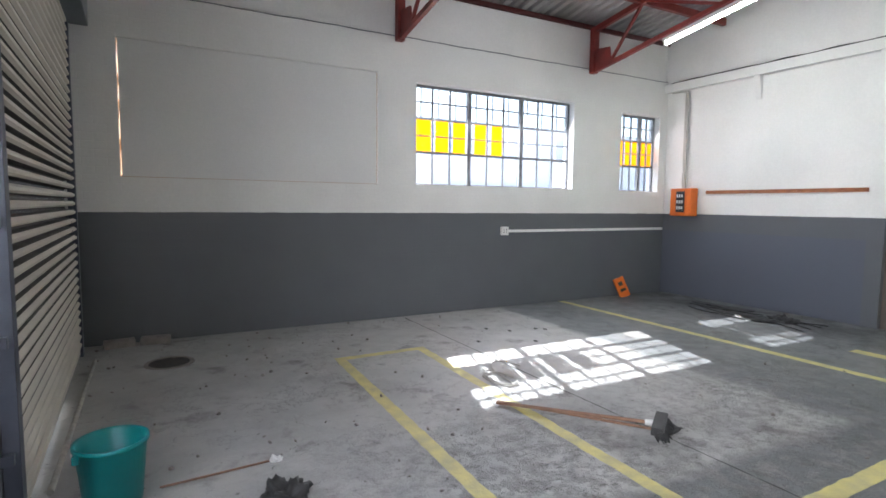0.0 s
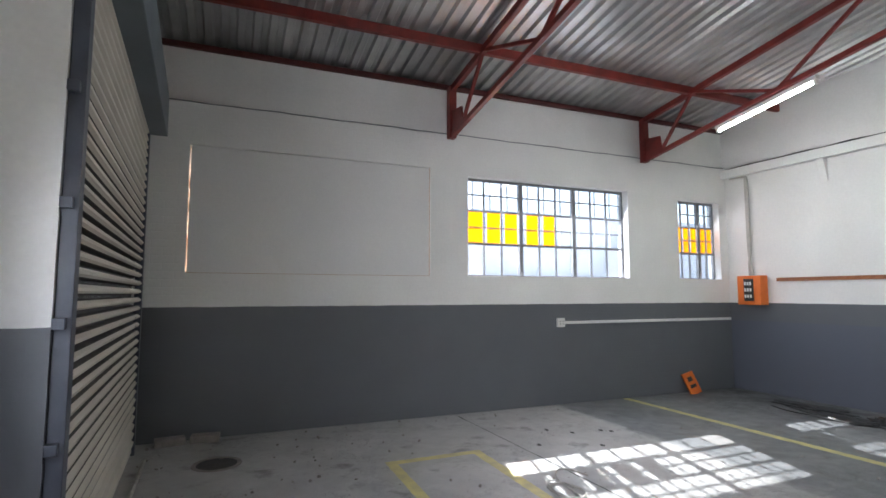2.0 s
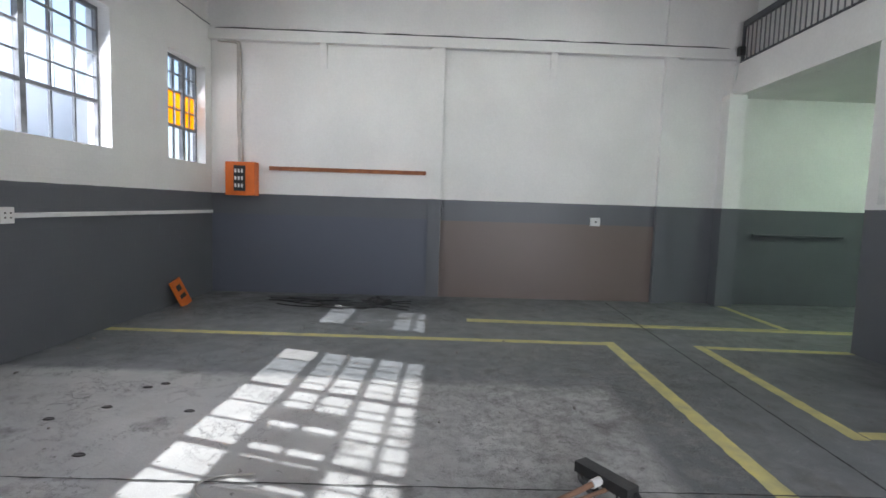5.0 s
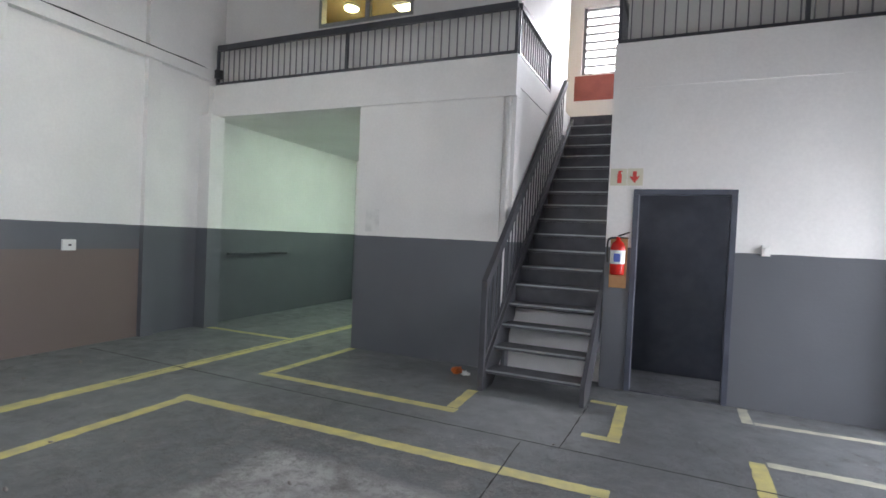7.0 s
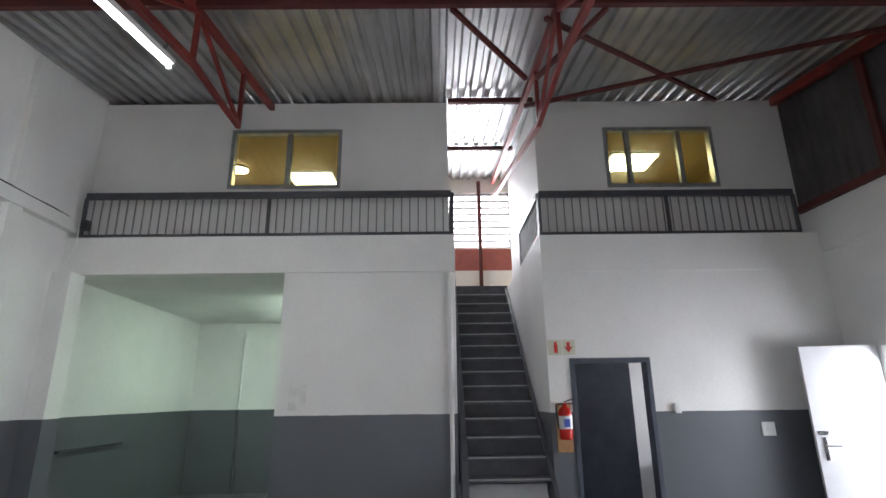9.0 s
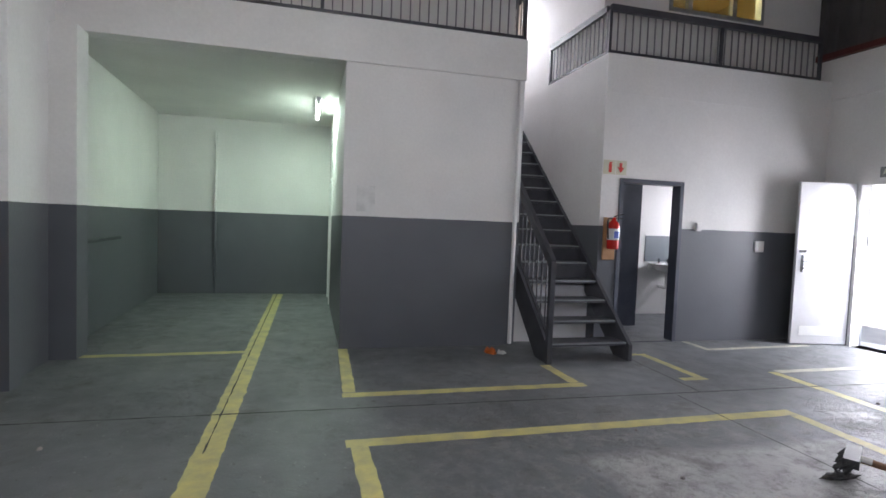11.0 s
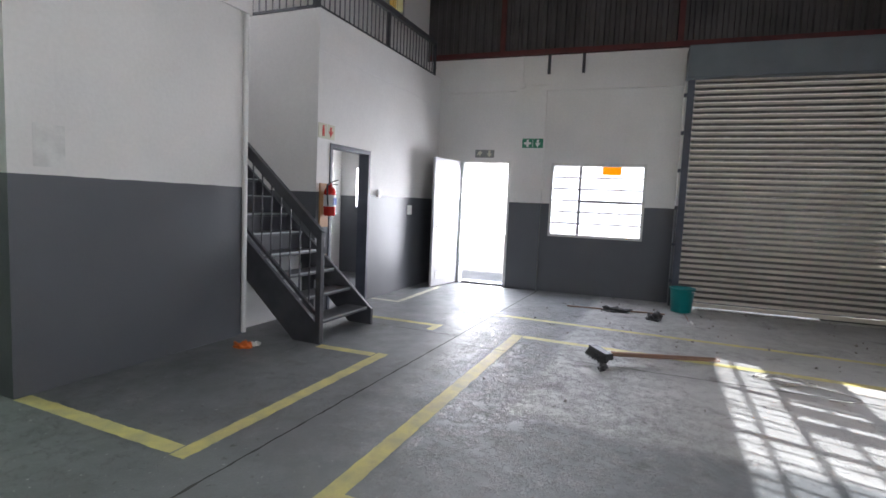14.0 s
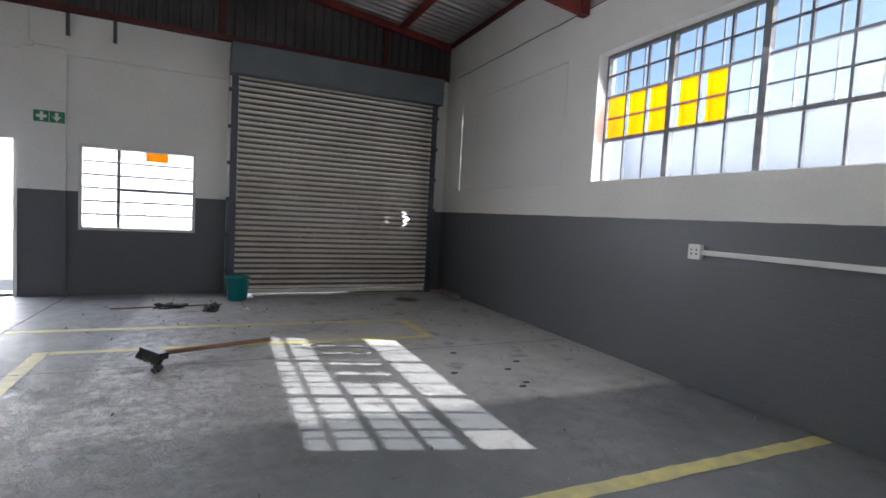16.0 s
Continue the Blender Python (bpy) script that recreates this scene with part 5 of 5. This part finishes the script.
Y = "worn yellow painted line on the floor"
P = "faded pale painted line on the floor"
H = 0.05
for k, (p, q, w, m, words) in enumerate((
        ((2.55, -1.50), (2.52, -6.0), 0.10, M_YELLOW, Y), ((2.60, -1.55), (3.38, -1.53), 0.10, M_YELLOW, Y),
        ((3.42, -1.48), (3.40, -4.96), 0.10, M_YELLOW, Y), ((3.36, -5.02), (6.78, -5.0), 0.11, M_YELLOW, Y),
        ((6.70, -4.945), (6.60, -0.03), 0.11, M_YELLOW, Y), ((4.66, -5.88), (6.75, -5.88), 0.10, M_YELLOW, Y),
        ((6.69, -5.94), (6.66, -7.33), 0.10, M_YELLOW, Y), ((4.73, -5.94), (4.75, -6.50), 0.10, M_YELLOW, Y),
        ((3.45, -6.80), (3.43, -5.86), 0.09, M_YELLOW, Y), ((3.50, -6.78), (3.72, -6.78), 0.08, M_YELLOW, Y),
        ((3.475, -5.90), (3.66, -5.90), 0.08, M_YELLOW, Y), ((2.46, -6.0), (0.9, -6.0), 0.09, M_PALE, P),
        ((2.48, -7.31), (2.48, -6.87), 0.08, M_PALE, P), ((2.43, -6.90), (0.95, -6.95), 0.08, M_PALE, P),
        ((7.56, -3.6), (7.53, -11.3), 0.16, M_YELLOW, Y), ((7.60, -7.30), (9.06, -7.27), 0.10, M_YELLOW, Y))):
    stripe(p, q, w, m, "line_%d" % (k + 1), words)
J = "dark joint between the floor slabs"
for k, (p, q, w) in enumerate((((9.0, -5.62), (0.2, -5.50), 0.014), ((7.58, -5.0), (7.55, -11.3), 0.009), ((4.02, -5.5), (3.85, -0.05), 0.010),
                               ((3.75, -5.52), (3.72, -6.6), 0.008))):
    stripe(p, q, w, M_JOINT, "floor_joint_%d" % (k + 1), J, 0.0045)

# ---- shutter slats ----
def slat_mesh(hole=None):
    """One curved slat with shade coloured into its grooves; hole: the stretch along it where the face is torn open."""
    bm = bmesh.new()
    prof = ((-0.05, 0.0), (-0.05, 0.012), (0.008, 0.018), (0.029, 0.030), (0.031, 0.046), (0.01, 0.063), (-0.05, 0.069), (-0.05, 0.0795))
    ys = (-1.545, 1.545) if hole is None else (-1.545, *hole, 1.545)
    rows = [[bm.verts.new((x, y, z)) for x, z in prof] for y in ys]
    for j in range(len(ys) - 1):
        for k in range(len(prof) - 1):
            if hole and j == 1 and k == 3:
                continue
            f = bm.faces.new((rows[j][k], rows[j][k + 1], rows[j + 1][k + 1], rows[j + 1][k]))
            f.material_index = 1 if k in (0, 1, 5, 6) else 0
    if hole:
        back = [f for f in bm.faces if hole[0] < f.calc_center_median().y < hole[1] and f.material_index]
        bmesh.ops.delete(bm, geom=back, context="FACES")
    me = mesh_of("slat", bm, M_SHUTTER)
    me.materials.append(M_GROOVE_SHADE)
    return me


slat = slat_mesh()
torn = {13: (1.11, 1.15), 14: (1.12, 1.20), 15: (1.09, 1.14)}
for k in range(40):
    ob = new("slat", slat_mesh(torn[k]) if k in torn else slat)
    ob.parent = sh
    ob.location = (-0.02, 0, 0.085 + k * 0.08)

# the front wall and all that is fixed to it, turned to its true line
for ob in FRONT:
    ob.matrix_world = FRONT_TURN @ ob.matrix_world
